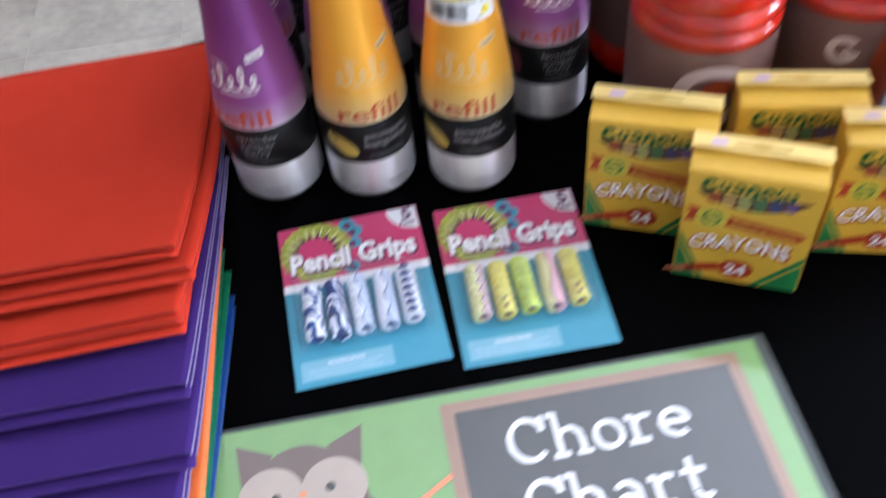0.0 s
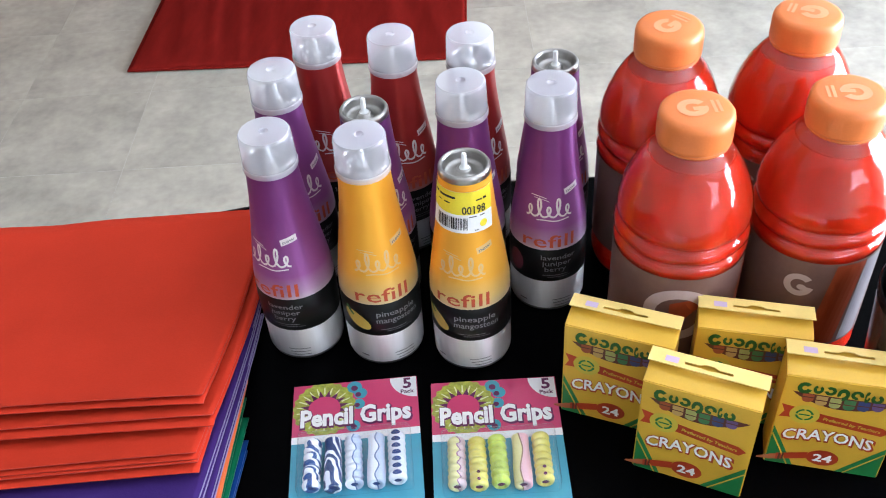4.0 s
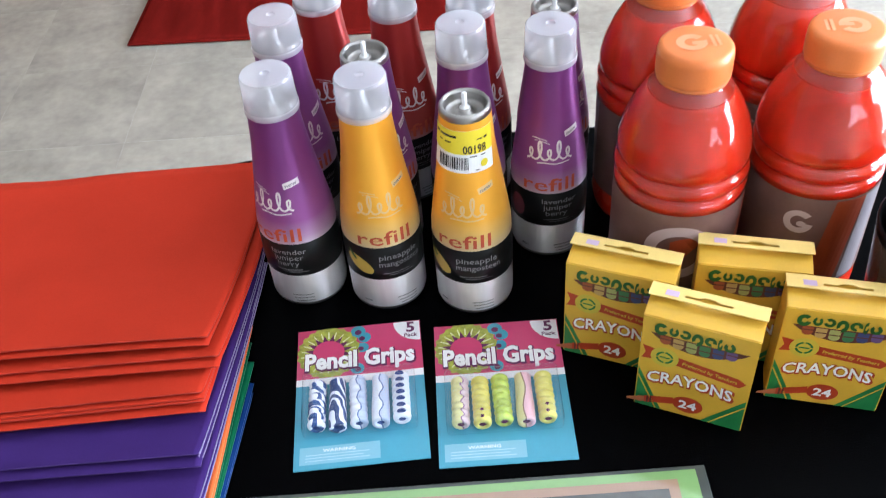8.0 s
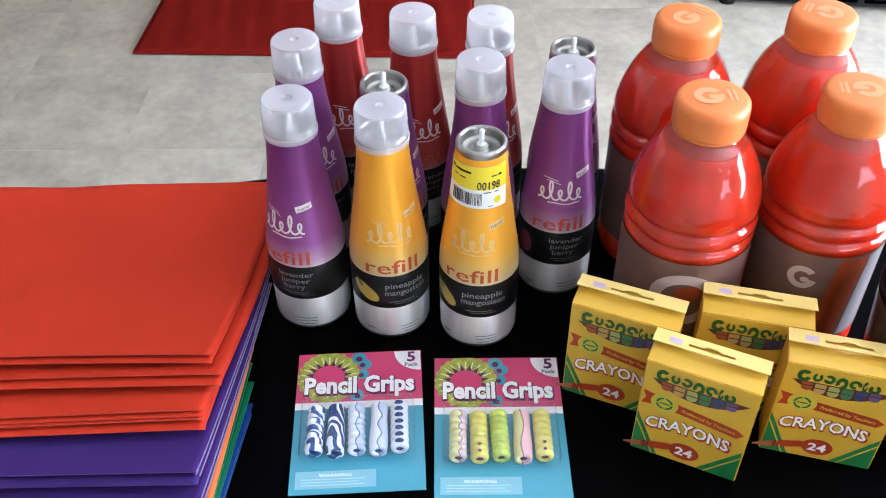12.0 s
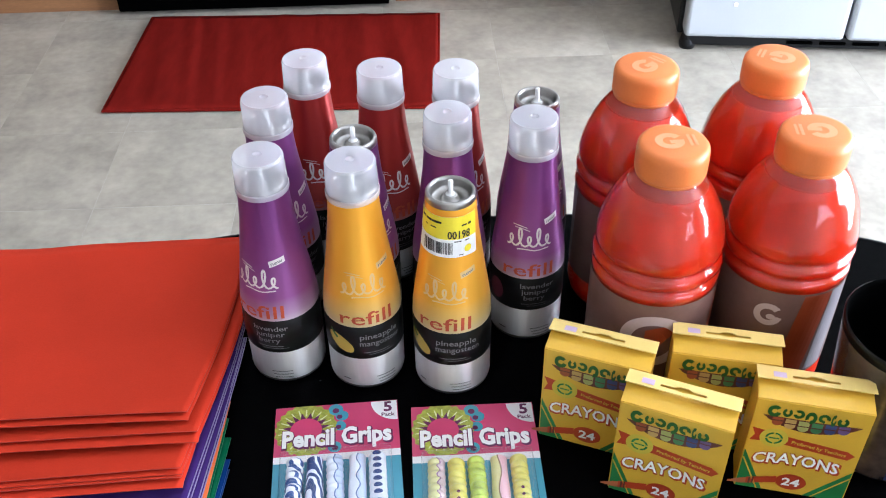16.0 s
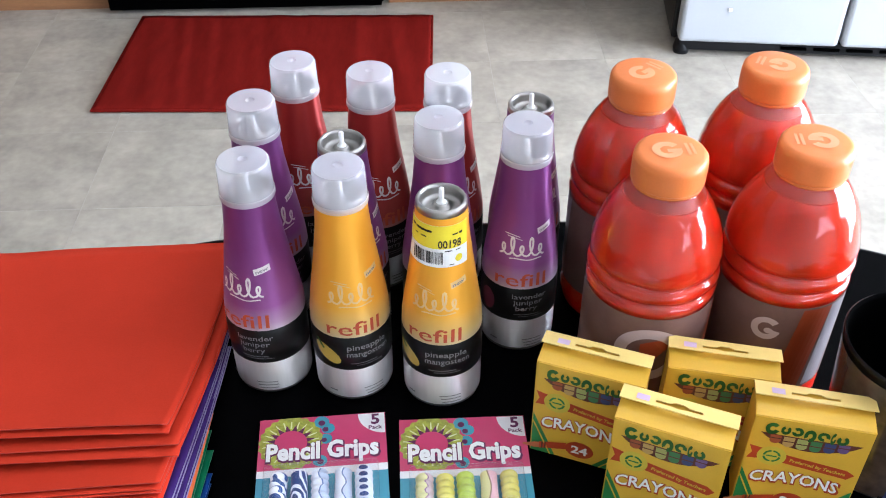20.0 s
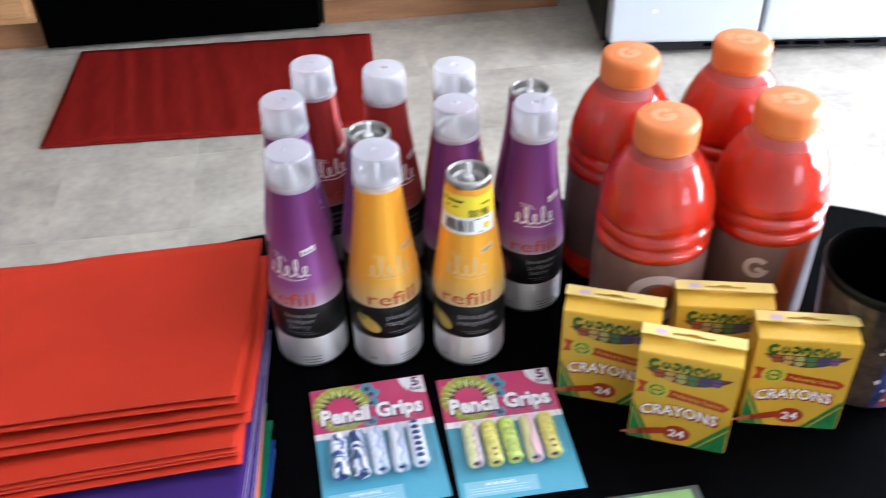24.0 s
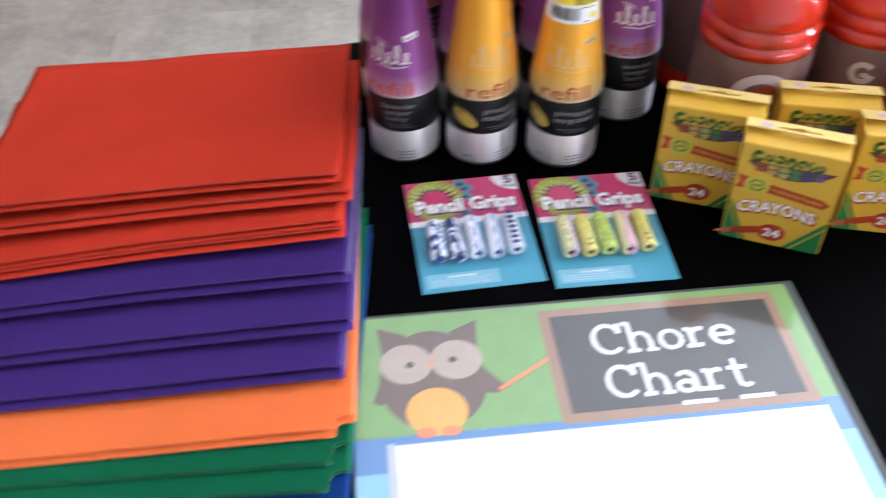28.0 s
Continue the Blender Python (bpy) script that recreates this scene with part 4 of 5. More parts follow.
    decal("label_mark", ring2d(-0.008, 0.0735, 0.0150, 0.0230, 40, 28, 350, 1.0), lw(0.0005), M["label_pale"], th, "large pale rounded mark")
    decal("label_bolt", poly((-0.014, 0.0835), (-0.006, 0.0868), (0.008, 0.0878), (0.0115, 0.0860), (0.001, 0.0765), (-0.004, 0.0700), (-0.014, 0.0760)), lw(0.0010), M["bolt"], th, "orange bolt shape")
    decal("small_mark", merge(ring2d(0.1225, 0.0850, 0.0050, 0.0096, 28, 40, 350, 1.0), disc(0.1245, 0.0835, 0.0030, 0.0024, 14)), lw(0.0005), M["label_pale"], th, "small pale rounded mark")
    decal("label_stripe", slanted(0.134, 0.155, 0.030, 0.104, 0.13), lw(0.0004), M["bolt"], th, "orange slanting stripe")
    decal("label_stripe", slanted(0.030, 0.041, 0.030, 0.104, 0.2), lw(0.0004), M["bolt"], th, "orange slanting stripe")
    decal("label_panel", slanted(0.159, 0.176, 0.030, 0.104, 0.08), lw(0.0004), M["label_panel"], th, "pale label panel")
    decal("label_print", merge(*(rect(0.055, 0.068, 0.040 + 0.006 * k, 0.042 + 0.006 * k, 5) for k in range(6))), lw(0.0005), M["black_ink"], th)
    return th


drinks = drink_bottle()
for k, (x, y, turn) in enumerate([(0.1735, 0.0295, 2), (0.2666, 0.036, 172), (0.1772, 0.1290, 40), (0.2723, 0.1347, 150)]):
    if k == 0:
        drinks.matrix_world = pose(x, y, 0, 0, 0, turn)
    else:
        copy_thing(drinks, pose(x, y, 0, 0, 0, turn))


# ---------------------------------------------------------------- crayon cartons
def crayon_carton():
    W, D = 0.070, 0.0258
    th = thing("crayon_box", pose(0, 0, 0), "yellow cardboard box of twenty-four crayons with a hang tab", "crayon box", "crayon boxes")
    prof = [(0, 0), (D, 0), (D, 0.0890), (0.013, 0.0880), (0, 0.0868)]
    verts = [(x, y, z) for x in (0, W) for y, z in prof]
    n = len(prof)
    faces = [tuple(range(n)), tuple(reversed(range(n, 2 * n)))] + [(k, n + k, n + (k + 1) % n, (k + 1) % n) for k in range(n)]
    bm = bmesh.new()
    bm.from_mesh(mesh_from("tmp", verts, faces))
    bmesh.ops.recalc_face_normals(bm, faces=bm.faces[:])
    bmesh.ops.bevel(bm, geom=bm.edges[:], offset=0.0006, segments=2, affect="EDGES")
    part("carton", bm, M["carton"], th)
    # hang tab, a flap of card folded forward over the sloping front, with a slot through it
    bm = bmesh.new()
    y0, y1 = 0.0125, D + 0.0002
    def edge_loop(pts):
        vs = [bm.verts.new((x, y, 0)) for x, y in pts]
        return [bm.edges.new((vs[k], vs[(k + 1) % len(vs)])) for k in range(len(vs))]
    outer = edge_loop([(-0.0008, y0), (W + 0.0008, y0), (W + 0.0008, y1), (-0.0008, y1)])
    c = W / 2
    hole = edge_loop([(c - 0.014, y0 + 0.0038), (c - 0.004, y0 + 0.0038), (c, y0 + 0.0030), (c + 0.004, y0 + 0.0038), (c + 0.014, y0 + 0.0038), (c + 0.0145, y0 + 0.005), (c + 0.014, y0 + 0.0062), (c + 0.006, y0 + 0.0062), (c + 0.003, y0 + 0.0082), (c - 0.003, y0 + 0.0082), (c - 0.006, y0 + 0.0062), (c - 0.014, y0 + 0.0062), (c - 0.0145, y0 + 0.005)])
    bmesh.ops.triangle_fill(bm, use_beauty=True, edges=outer + hole)
    bmesh.ops.solidify(bm, geom=bm.faces[:], thickness=0.0006)
    for v in bm.verts:
        v.co.z += 0.0900 + 0.0022 * (y1 - v.co.y) / (y1 - y0)
    bmesh.ops.recalc_face_normals(bm, faces=bm.faces[:])
    tab = part("hang_tab", bm, M["carton_tab"], th, "folded hang tab, its yellow paled for glare")
    decal("tab_mark", rect(0.009, 0.017, 0.0150, 0.0205), lambda u, v: (u, v, 0.0909 + 0.0022 * (y1 - v) / (y1 - y0)), M["mauve"], tab)
    front = lambda lift: (lambda u, v: (u, -lift, v))
    f1, f2, f3 = front(0.0002), front(0.0004), front(0.0006)
    decal("green_corner", poly((0.0008, 0.0006), (0.0180, 0.0006), (0.0008, 0.0385)), f1, M["carton_green"], th, "green lower corner")
    decal("green_corner", poly((0.0440, 0.0006), (0.0692, 0.0006), (0.0692, 0.0310)), f1, M["carton_green"], th, "green lower corner")
    decal("yellow_stripe", stroke([(0.0145, 0.0008), (0.0009, 0.0310)], 0.0010), f2, M["carton"], th)
    decal("yellow_stripe", stroke([(0.0490, 0.0008), (0.0691, 0.0250)], 0.0010), f2, M["carton"], th)
    # trade mark: seven rounded green bars on an arc
    u = 0.0075
    for k, w in enumerate((0.0085, 0.0058, 0.0068, 0.0070, 0.0072, 0.0030, 0.0070)):
        t = (u + w / 2 - 0.034) / 0.027
        v = 0.0766 + 0.0012 * (1 - t * t) - 0.0012 * t
        tall = 0.0105 if k in (0, 5) else 0.0078
        low = 0.003 if k == 3 else 0.0
        decal("trade_mark", ring2d(u + w / 2, v - low / 2, w * 0.19, w * 0.50, 18, 40 + 75 * k, 345 + 75 * k, (tall + low) / w), f3, M["carton_dark_green"], th, "dark green rounded bar of a trade mark")
        u += w + 0.0006
    pts = [(0.0055 + 0.0600 * i / 16, 0.0735 - 0.0008 * math.sin(math.pi * i / 16)) for i in range(17)]
    low = [(0.0055 + 0.0600 * i / 16, 0.0735 - 0.0118 * math.sin(math.pi * i / 16) ** 0.75) for i in range(17)]
    decal("smile", (pts + low, [(i, i + 1, 18 + i, 17 + i) for i in range(16)]), f1, M["carton_brown"], th, "dark crescent")
    for k, key in enumerate(("tip_red", "tip_sand", "tip_lime", "tip_green", "tip_blue", "tip_violet")):
        cu = 0.0150 + 0.0080 * k
        dip = 0.0030 * (1 - ((k - 2.5) / 2.7) ** 2)
        decal("crayon_tip", merge(rect(cu - 0.0033, cu + 0.0033, 0.0685 - dip, 0.0728 - dip * 0.3), disc(cu, 0.0685 - dip, 0.0033, 0.0030, 16, 180, 360)), f2, M[key], th)
        decal("crayon_ring", rect(cu - 0.0033, cu + 0.0033, 0.0700 - dip, 0.0709 - dip), f3, M["carton_brown"], th)
    decal("ribbon", merge(poly((0.0015, 0.0605), (0.011, 0.0585), (0.011, 0.0490), (0.0015, 0.0480), (0.004, 0.0540)), poly((0.022, 0.0560), (0.062, 0.0500), (0.067, 0.0465), (0.063, 0.0420), (0.022, 0.0480))), f1, M["carton_red"], th, "red ribbon")
    decal("ribbon_print", lettering("Preferred by Teachers", 0.0027, 0.0345, 0.02, (0.0445, 0.0490), 0.0, -8.5), f2, M["carton_seal"], th, "Preferred by Teachers in small letters")
    decal("seal", disc(0.0160, 0.0530, 0.0088), f2, M["carton_seal"], th, "pale green seal")
    decal("seal_ring", merge(*(ring2d(0.0160, 0.0530, 0.0040, 0.0054, 10, a, a + 78) for a in (10, 100, 190, 280)), rect(0.0128, 0.0192, 0.0524, 0.0536)), f3, M["carton_green"], th)
    word = merge(lettering("CRAYONS", 0.0098, 0.0535, 0.02, (0.0335, 0.0320)))
    shift = lambda sh, du, dv: ([(u + du, v + dv + 0.0035 * math.sin(math.pi * (u - 0.006) / 0.055)) for u, v in sh[0]], sh[1])
    decal("lettering_shade", shift(lettering("CRAYONS", 0.0108, 0.0560, 0.06, (0.0335, 0.0320)), 0.0004, -0.0007), f2, M["carton_red"], th)
    decal("lettering", shift(word, 0, 0), f3, M["white_ink"], th, "CRAYONS in white letters")
    decal("count_badge", disc(0.0345, 0.0125, 0.0098, 0.0078), f2, M["carton_red"], th, "red count badge")
    decal("count", lettering("24", 0.0072, 0.0115, 0.03, (0.0345, 0.0125)), f3, M["white_ink"], th, "24 in white digits")
    tilt = lambda sh: ([(u, v + 0.30 * (u - 0.004)) for u, v in sh[0]], sh[1])
    decal("crayon_print", tilt(rect(0.0065, 0.0250, 0.0035, 0.0100, 4, 1)), f2, M["carton_red"], th, "red-brown crayon picture")
    decal("crayon_band", tilt(merge(rect(0.0080, 0.0092, 0.0035, 0.0100), rect(0.0102, 0.0112, 0.0035, 0.0100))), f3, M["carton_brown"], th)
    decal("crayon_point", tilt(poly((-0.0050, 0.0078), (-0.0050, 0.0062), (0.0015, 0.0046), (0.0030, 0.0040), (0.0065, 0.0040), (0.0065, 0.0096), (0.0030, 0.0096), (0.0015, 0.0090))), f3, M["crayon_tip"], th, "orange-brown crayon tip")
    return th


carton = crayon_carton()
for k, (x, y, turn) in enumerate([(0.1317, -0.0775, -24.5), (0.0905, -0.0285, -22.5), (0.1735, -0.0375, -14.0), (0.2175, -0.0795, -15.0)]):
    if k == 0:
        carton.matrix_world = pose(x, y, 0, 0, 0, turn)
    else:
        copy_thing(carton, pose(x, y, 0, 0, 0, turn))


# ---------------------------------------------------------------- pencil grip cards
def grip(kind, colour, parent, x, y0, length, r, turn=0.0):
    prof = []
    for i in range(61):
        s = i / 60
        if kind == "bead":
            k = abs(math.sin(math.pi * s * 7))
            rr = r * (0.72 + 0.28 * k ** 0.6)
        elif kind == "cone":
            rr = r * (1.05 - 0.5 * s)
        elif kind == "wavy":
            rr = r * (0.88 + 0.12 * math.sin(s * 44))
        else:
            rr = r * (0.95 + 0.05 * math.sin(s * 6))
        prof.append((rr, length * s))
    prof = [(r * 0.45, 0.004), (r * 0.45, 0.0)] + prof + [(r * 0.45, length), (r * 0.45, length - 0.004)]
    m = pose(x, y0, r + 0.0012, -90, 0, turn)
    ob = turned("pencil_grip", prof, M[colour], parent, "", 20, m)
    # Dark disc inside the bore, painted in place of its shade.
    decal("grip_hole", disc(0, 0, r * 0.42, n=16), lambda u, v: (u, v, 0.0012), M["grip_hole"] if "blue" in colour or "navy" in colour or "white" in colour or "pale" in colour else M["card_plum"], ob)
    if kind == "bead" and colour == "grip_yellow":
        decal("grip_dots", merge(*(disc(0, length * (k + 0.5) / 7, r * 0.2, r * 0.2, 10) for k in range(2))), lambda u, v: (u, -math.sqrt(max((r * 1.1) ** 2 - u * u, 0)), v), M["card_plum"], ob)
    if kind == "bead" and colour == "grip_white":
        shapes = [disc(0, length * (k + 0.5) / 7, r * 0.5, r * 0.3, 14) for k in range(7)]
        decal("grip_dots", merge(*shapes), lambda u, v: (u, -math.sqrt(max((r * 1.1) ** 2 - u * u, 0)), v), M["grip_hole"], ob)
    return ob


def grip_card(kind):
    words = "blue and white" if kind == "blue" else "yellow, green and pink"
    th = thing("pencil_grip_pack", pose(0, 0, 0), f"blister card of five {words} rubber pencil grips", "pencil grips", "pencil grip packs")
    w, h = 0.0894, 0.1205
    part("card", box(-w / 2, w / 2, -h / 2, h / 2, 0.0003, 0.0011, 0.0002, 1), M["card_blue"], th, "glossy blue backing card")
    at = lambda lift: (lambda u, v: (u - w / 2, h / 2 - v, 0.0011 + lift))
    f1, f2, f3, f4, f5 = (at(0.0001 * k) for k in range(1, 6))
    decal("header", rect(0, w, 0, 0.0455), f1, M["card_pink"], th, "magenta header")
    decal("white_strip", rect(0, w, 0.0455, 0.0515), f1, M["card_white"], th)
    for k, (dx, dv, rr) in enumerate(((0.0, 0.0045, 0.0055), (0.0045, 0.0115, 0.0048), (0.003, 0.021, 0.0045), (-0.001, 0.0400, 0.005))):
        decal("aqua_dot", disc(0.044 + dx, max(dv, rr), rr, rr, 16), at(0.00015 + 0.00003 * k), M["card_aqua"], th)
        decal("plum_dot", disc(0.0440 + dx * 0.6, max(dv, rr) + 0.001, rr * 0.45, rr * 0.45, 14), at(0.00031), M["card_plum"], th)
    outline = []
    for i in range(120):
        a = 2 * math.pi * i / 120
        wob = 1 + 0.035 * math.sin(a * 22)
        u, v = 0.0225 + 0.0222 * wob * math.cos(a), 0.0225 + 0.0235 * wob * math.sin(a)
        outline.append((min(max(u, 0.0), 0.0447), min(max(v, 0.0), 0.0455)))
    decal("flower", ([(0.0225, 0.0225)] + outline, [(0, 1 + i, 1 + (i + 1) % 120) for i in range(120)]), f3, M["card_green"], th, "lime green flower")
    star = []
    for i in range(32):
        a = 2 * math.pi * i / 32
        r = 0.0178 if i % 2 else 0.0110
        star.append((0.0225 + r * math.cos(a) * 1.0, 0.0230 + r * math.sin(a) * 0.95))
    decal("ray_star", ([(0.0225, 0.0230)] + star, [(0, 1 + i, 1 + (i + 1) % 32) for i in range(32)]), f4, M["card_plum"], th)
    rays = []
    for i in range(22):
        a = 2 * math.pi * (i + 0.5) / 22
        p = lambda r, d: (0.0225 + r * math.cos(a + d), 0.0228 + r * math.sin(a + d) * 0.97)
        rays.append(poly(p(0.0135, 0.05), p(0.0135, -0.05), p(0.0200, -0.02), p(0.0200, 0.02)))
    decal("petal_rosette", merge(*rays), at(0.00035), M["card_lime"], th, "pale lime petal rays")
    decal("flower_heart", disc(0.0225, 0.0230, 0.0115, 0.0110), f5, M["card_pink"], th)
    decal("count_patch", disc(w - 0.0005, 0.0005, 0.0190, 0.0185, 20, 90, 180), f2, M["card_white"], th, "white quarter disc")
    def words_at(body, tall, wide, bold, cu, cv, f, mat, nm, lab=""):
        pts, faces = lettering(body, tall, wide, bold)
        decal(nm, ([(cu + u, cv - v) for u, v in pts], faces), f, mat, th, lab)
    f6, f7 = at(0.0007), at(0.0009)
    words_at("5", 0.0090, 0.0062, 0.03, w - 0.0072, 0.0062, f6, M["card_plum"], "count", "5 in plum")
    words_at("Pack", 0.0034, 0.0098, 0.02, w - 0.0072, 0.0138, f6, M["card_plum"], "count_word", "Pack")
    words_at("Pencil Grips", 0.0150, 0.0800, 0.075, 0.0452, 0.0312, f6, M["card_plum"], "lettering_shade")
    words_at("Pencil Grips", 0.0143, 0.0780, 0.040, 0.0448, 0.0306, f7, M["white_ink"], "lettering", "Pencil Grips in white letters")
    decal("notice", rect(0.004, 0.057, 0.1030, 0.1165), f1, M["card_pale"], th, "pale blue notice panel")
    decal("notice_print", merge(*(rect(0.008, 0.05 - 0.004 * (k % 2), 0.1092 + 0.0022 * k, 0.1098 + 0.0022 * k) for k in range(3))), f2, M["card_line"], th)
    words_at("WARNING", 0.0026, 0.0215, 0.01, 0.0300, 0.1065, f2, M["card_white"], "notice_word", "WARNING in white letters")
    # five grips inside the blister
    top = h / 2 - 0.0515
    sets = {"blue": [("bead", "grip_blue"), ("smooth", "grip_navy"), ("wavy", "grip_pale"), ("smooth", "grip_pale"), ("bead", "grip_white")],
            "yellow": [("bead", "grip_cream"), ("bead", "grip_yellow"), ("bead", "grip_lime"), ("smooth", "grip_pink"), ("bead", "grip_yellow")]}[kind]
    for k, (shape, colour) in enumerate(sets):
        grip(shape, colour, th, -0.0290 + 0.0143 * k, top - 0.0415 - 0.001 * (k % 2), 0.0375, 0.0062, (k % 3 - 1) * 1.2)
    bm = box(-0.0385, 0.0385, top - 0.046, top + 0.001, 0.0013, 0.0155, 0.003, 3)
    bm.faces.ensure_lookup_table()
    bmesh.ops.delete(bm, geom=[f for f in bm.faces if f.normal.z < -0.9], context="FACES")
    part("blister", bm, M["blister"], th, "clear plastic blister", smooth=True)
    return th


grip_card("blue").matrix_world = pose(-0.0524, -0.0540, 0, 0, 0, 2.8)
grip_card("yellow").matrix_world = pose(0.0447, -0.0600, 0, 0, 0, 0.3)


# ---------------------------------------------------------------- chore chart
def slab_word(word, cu, cv, tall, wide, z):
    """A word in chalky slab letters, each from a few strokes, one a hair above the other."""
    t = 0.128

    def arc(x, y, rx, ry, a0, a1):
        return [(x + rx * math.cos(radians(a0 + (a1 - a0) * i / 18)), y + ry * math.sin(radians(a0 + (a1 - a0) * i / 18))) for i in range(19)]

    glyphs = {
        "C": (0.86, [arc(0.43, 0.5, 0.37, 0.45, 42, 318), [(0.74, 0.66), (0.74, 1.0)], [(0.66, 0.74), (0.80, 0.74)]]),
        "h": (0.80, [[(0.16, 0.0), (0.16, 1.0)], arc(0.39, 0.36, 0.23, 0.25, 175, 0), [(0.62, 0.36), (0.62, 0.0)], [(0.0, 0.04), (0.32, 0.04)], [(0.48, 0.04), (0.78, 0.04)], [(0.0, 0.96), (0.16, 0.96)]]),
        "o": (0.72, [arc(0.36, 0.32, 0.27, 0.28, 0, 360)]),
        "r": (0.64, [[(0.18, 0.0), (0.18, 0.62)], arc(0.42, 0.34, 0.24, 0.25, 170, 62), [(0.0, 0.04), (0.42, 0.04)], [(0.02, 0.58), (0.18, 0.58)]]),
        "e": (0.70, [arc(0.35, 0.32, 0.27, 0.28, 0, 310), [(0.10, 0.33), (0.62, 0.33)]]),
        "a": (0.74, [arc(0.33, 0.38, 0.22, 0.22, 150, 0), [(0.55, 0.40), (0.55, 0.04)], arc(0.30, 0.18, 0.20, 0.15, 0, 360), [(0.52, 0.04), (0.74, 0.04)]]),
        "t": (0.60, [[(0.26, 0.9), (0.26, 0.2)], arc(0.40, 0.19, 0.14, 0.15, 180, 330), [(0.04, 0.60), (0.54, 0.60)]]),
    }
    total = sum(glyphs[c][0] for c in word)
    sx, x = wide / total, 0.0
    verts, faces, k = [], [], 0
    for c in word:
        width, lines = glyphs[c]
        for line in lines:
            pts, fs = stroke([(cu - wide / 2 + (x + px) * sx, cv + tall / 2 - py * tall) for px, py in line], t * tall)
            random.seed(len(verts))
            faces += [tuple(i + len(verts) for i in f) for f in fs]
            verts += [(u + random.uniform(-0.0003, 0.0003), -v + random.uniform(-0.0003, 0.0003), z + 0.00002 * k) for u, v in pts]
            k += 1
        x += width
    return mesh_from("lettering", verts, faces)


def chore_chart():
    w, h = 0.3155, 0.262
    th = thing("chore_chart", pose(-0.149, -0.1335, 0, 0, 0, 0.6), "laminated green chore chart lying flat on the table", "chart")
    part("sheet", box(0, w, -h, 0, 0.0004, 0.0011, 0.0002, 1), M["chart_rim"], th, "laminated paper sheet")
    at = lambda k: (lambda u, v: (u, -v, 0.0011 + 0.0001 * k))
    f1, f2, f3, f4, f5 = (at(k) for k in range(1, 6))
    e = 0.0016
    r = w - 0.0062
    decal("header", rect(e, r, 0.0026, 0.101, 6, 4), f1, M["chart_green"], th, "green header")
    decal("sky_field", rect(e, r, 0.1012, h - 0.005), f1, M["chart_sky"], th, "pale blue field")
    decal("blue_bar", rect(e, r, 0.1015, 0.1265), at(1.5), M["chart_blue"], th, "blue bar")
    decal("white_panel", merge(rect(0.0265, w - 0.017, 0.1075, h - 0.015), ), f2, M["chart_white"], th, "white writing panel")
    # Shade along the film's margin, painted as a grey strip.
    decal("film_edge", rect(0.0215, 0.0265, 0.1060, h - 0.010), f2, M["chart_film"], th, "edge of the clear film, its shade painted grey")
    for k in range(5):
        for q in (0.0, 0.0085):
            decal("ruled_line", rect(0.031, w - 0.02, 0.1330 + 0.0255 * k + q, 0.1334 + 0.0255 * k + q), f3, M["chart_line"], th)
    # round brown picture: plain shapes only
    body = []
    for i in range(48):
        a = 2 * math.pi * i / 48
        body.append((0.0545 + 0.0345 * math.cos(a) * (1 + 0.05 * math.sin(a)), 0.0585 + 0.0405 * math.sin(a)))
    decal("brown_shape", (body, [tuple(range(48))]), f3, M["chart_brown"], th, "rounded brown picture shape")
    for k, side in enumerate((poly((0.0205, 0.0120), (0.040, 0.0205), (0.0245, 0.050)), poly((0.0885, 0.0115), (0.0690, 0.0205), (0.0845, 0.050)), poly((0.0235, 0.050), (0.0150, 0.074), (0.020, 0.077), (0.030, 0.070)), poly((0.086, 0.050), (0.1020, 0.0715), (0.094, 0.0750), (0.080, 0.072)))):
        decal("brown_corner", side, at(2.4 + 0.15 * k), M["chart_brown"], th)
    decal("cream_disc", disc(0.0382, 0.0450, 0.0172, 0.0165), f4, M["chart_cream"], th)
    decal("cream_disc", disc(0.0712, 0.0446, 0.0172, 0.0165), at(4.4), M["chart_cream"], th)
    for u, v in ((0.0405, 0.0462), (0.0690, 0.0446)):
        decal("dark_dot", disc(u, v, 0.0026, 0.0026, 16), at(5.2), M["chart_board"], th)
    decal("coral_diamond", poly((0.0522, 0.0462), (0.0546, 0.0440), (0.0570, 0.0460), (0.0547, 0.0486)), at(5.2), M["chart_coral"], th)
    decal("orange_disc", disc(0.0545, 0.0850, 0.0195, 0.0185), f4, M["chart_orange"], th)
    decal("coral_foot", disc(0.0465, 0.1005, 0.0065, 0.0038), f5, M["chart_coral"], th)
    decal("coral_foot", disc(0.0620, 0.1005, 0.0065, 0.0038), f5, M["chart_coral"], th)
    decal("pointer", stroke([(0.096, 0.0725), (0.1315, 0.0510)], 0.0030), f5, M["chart_coral"], th, "coral pointer line")
    # chalk board
    decal("board_frame", rect(0.1315, 0.2968, 0.0088, 0.1040), f3, M["chart_tan"], th, "tan board frame")
    decal("board", rect(0.1385, 0.2902, 0.0153, 0.0965), f4, M["chart_board"], th, "black chalk board")
    for body, tall, wide, cu, cv in (("Chore", 0.0262, 0.098, 0.2118, 0.0392), ("Chart", 0.0262, 0.0945, 0.2120, 0.0750)):
        put("lettering", slab_word(body, cu, cv, tall, wide, 0.0016), M["chart_white"], th, body + " in white chalk letters")
    decal("chalk", rect(0.2090, 0.2315, 0.0945, 0.0978), f5, M["chart_white"], th, "white chalk bar")
    decal("chalk", rect(0.2466, 0.2690, 0.0942, 0.0975), f5, M["chart_white"], th, "white chalk bar")
    return th


chore_chart()


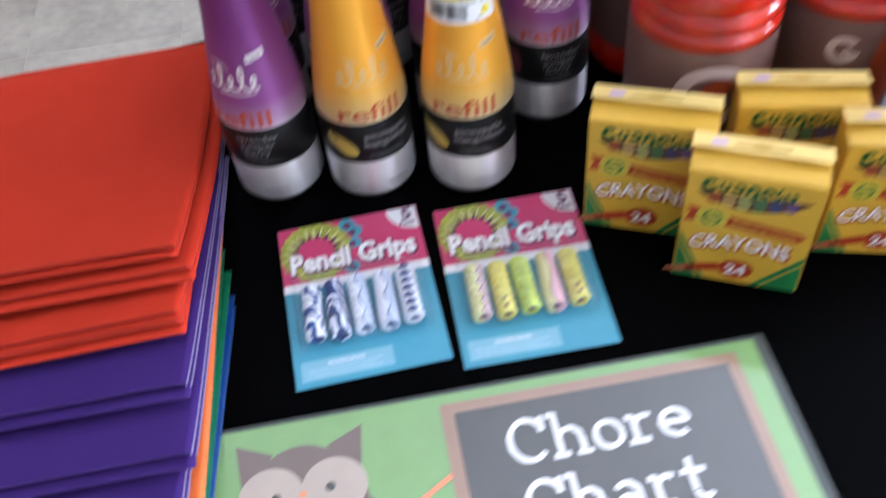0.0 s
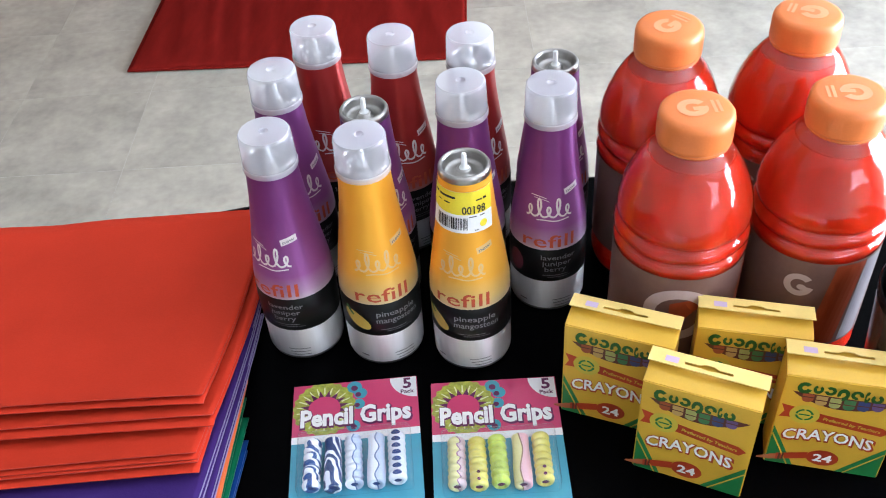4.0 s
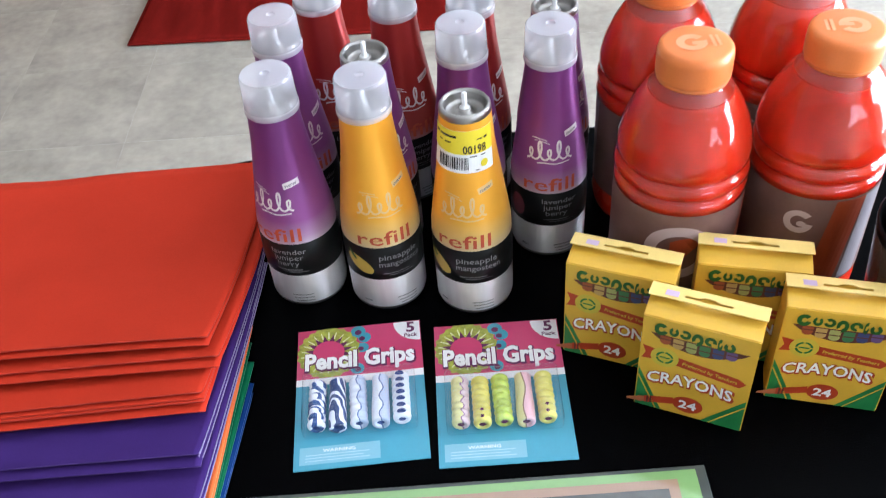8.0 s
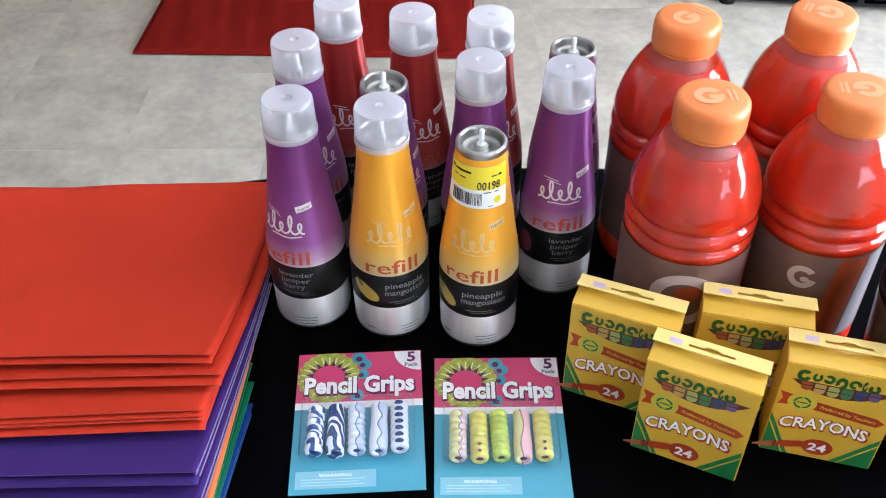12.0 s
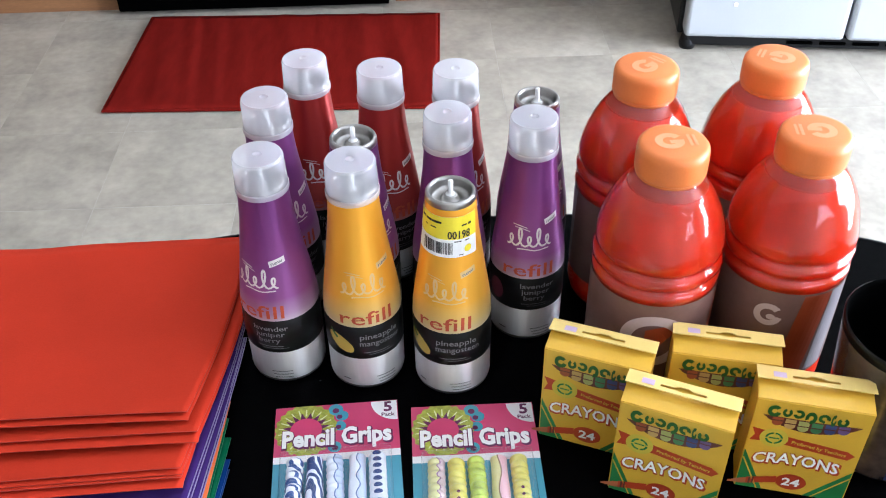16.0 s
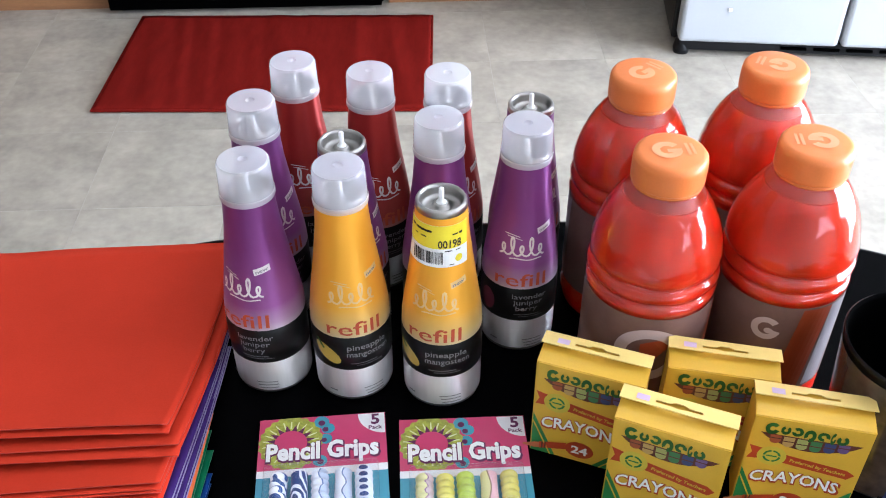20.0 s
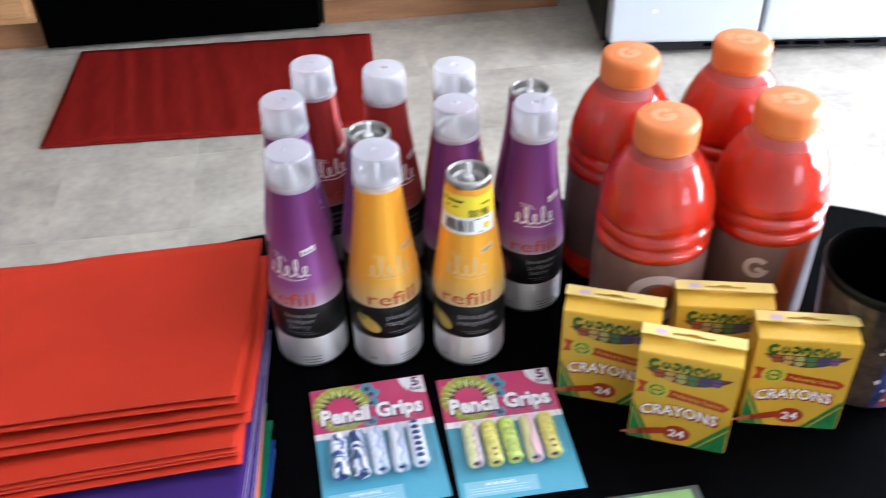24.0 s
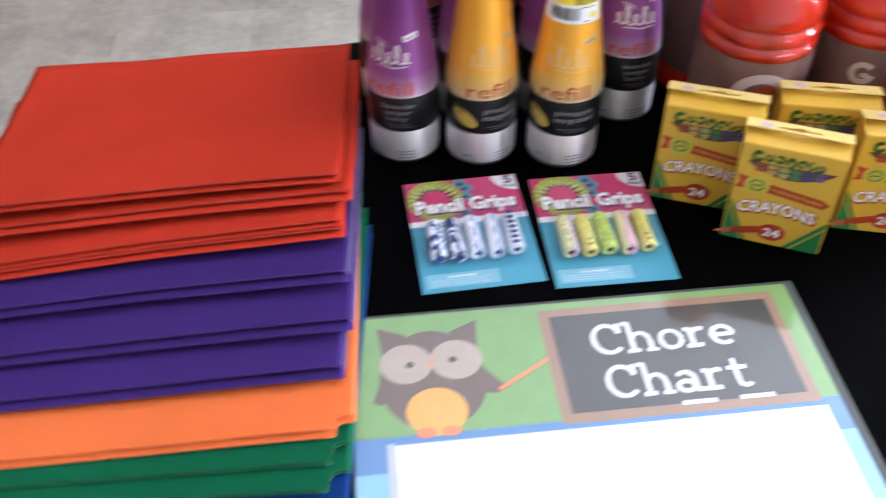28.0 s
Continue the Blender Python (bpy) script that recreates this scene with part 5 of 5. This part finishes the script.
# ---------------------------------------------------------------- printed tub
def tub():
    th = thing("tub", pose(0.3275, -0.0475, 0), "open dark plastic tub with a blue and red printed wrap", "tub")
    h, r0, r1 = 0.112, 0.0375, 0.0465
    turned("wall", [(0, 0.003), (r0 - 0.003, 0.0), (r0, 0.002), (r1, h - 0.004), (r1 + 0.0008, h - 0.003), (r1 + 0.0009, h - 0.001), (r1, h)], M["black_plastic"], th, "black plastic wall", 64)
    turned("inner_wall", [(r1, h), (r1 - 0.0010, h - 0.0006), (r1 - 0.0016, h - 0.004), (r0 - 0.002, 0.004), (0, 0.004)], M["range"], th, "matt black inside", 64)
    def wrap(lift):
        def where(u, v):
            r = r0 + (r1 - r0) * (v - 0.002) / (h - 0.008) + lift
            return (r * math.sin(radians(u)), -r * math.cos(radians(u)), v)
        return where
    decal("print_dark", rect(-120, -16, 0.004, h - 0.008, 40, 6), wrap(0.0004), M["tub_print"], th, "dark mottled picture print")
    decal("print_blue", rect(-16, 90, 0.004, h - 0.008, 30, 6), wrap(0.0004), M["tub_blue"], th, "blue print")
    band = rect(0, 24, 0.006, h - 0.012, 8, 16)
    decal("print_red", ([(u - 10 + 260 * v, v) for u, v in band[0]], band[1]), wrap(0.0007), M["tub_red"], th, "slanting red band")
    random.seed(8)
    spots = []
    for k in range(26):
        u, v = random.uniform(-30, 80), random.uniform(0.012, h - 0.016)
        s = random.uniform(1, 3)
        spots.append(poly((u - s, v), (u, v - 0.002 * s * 0.5), (u + s, v + 0.0004), (u + s * 0.3, v + 0.0012 * s)))
    decal("print_flecks", merge(*spots), wrap(0.0009), M["pale_ink"], th, "pale flecks")
    return th


tub()

# ---------------------------------------------------------------- floor, last
floor = setting("floor", box(X0, X1, Y0, Y1, FLOOR - 0.1, FLOOR - 0.0005), M["joint"], "pale vinyl kitchen floor in square tiles", "floor")
TILE, GAP = 0.325, 0.0016
tile_mesh = None
random.seed(3)
rest = []
i0, j0 = math.floor(X0 / TILE) - 1, math.floor(Y0 / TILE) - 1
for i in range(i0, i0 + 27):
    for j in range(j0, j0 + 21):
        x, y = i * TILE - 0.08, j * TILE
        x0, x1, y0, y1 = max(x, X0), min(x + TILE - GAP, X1), max(y, Y0), min(y + TILE - GAP, Y1)
        if x1 - x0 < 0.02 or y1 - y0 < 0.02:
            continue
        whole = x1 - x0 > TILE - GAP - 1e-6 and y1 - y0 > TILE - GAP - 1e-6
        if whole and -1.9 < x < 2.2 and 0.1 < y < 2.4:
            if tile_mesh is None:
                bm = box(0, TILE - GAP, 0, TILE - GAP, -0.0004, 0.0, 0.0002, 1)
                tile_mesh = bpy.data.meshes.new("tile")
                bm.to_mesh(tile_mesh)
                bm.free()
                tile_mesh.materials.append(M["floor"])
            put("tile", tile_mesh, None, floor, "", pose(x, y, FLOOR))
        else:
            rest.append((x0, x1, y0, y1))
verts, faces = [], []
for x0, x1, y0, y1 in rest:
    b = len(verts)
    verts += [(x0, y0, FLOOR), (x1, y0, FLOOR), (x1, y1, FLOOR), (x0, y1, FLOOR)]
    faces.append((b, b + 1, b + 2, b + 3))
far = put("tiles", mesh_from("tiles", verts, faces), M["floor"], floor)
far["kind"] = "stuff"
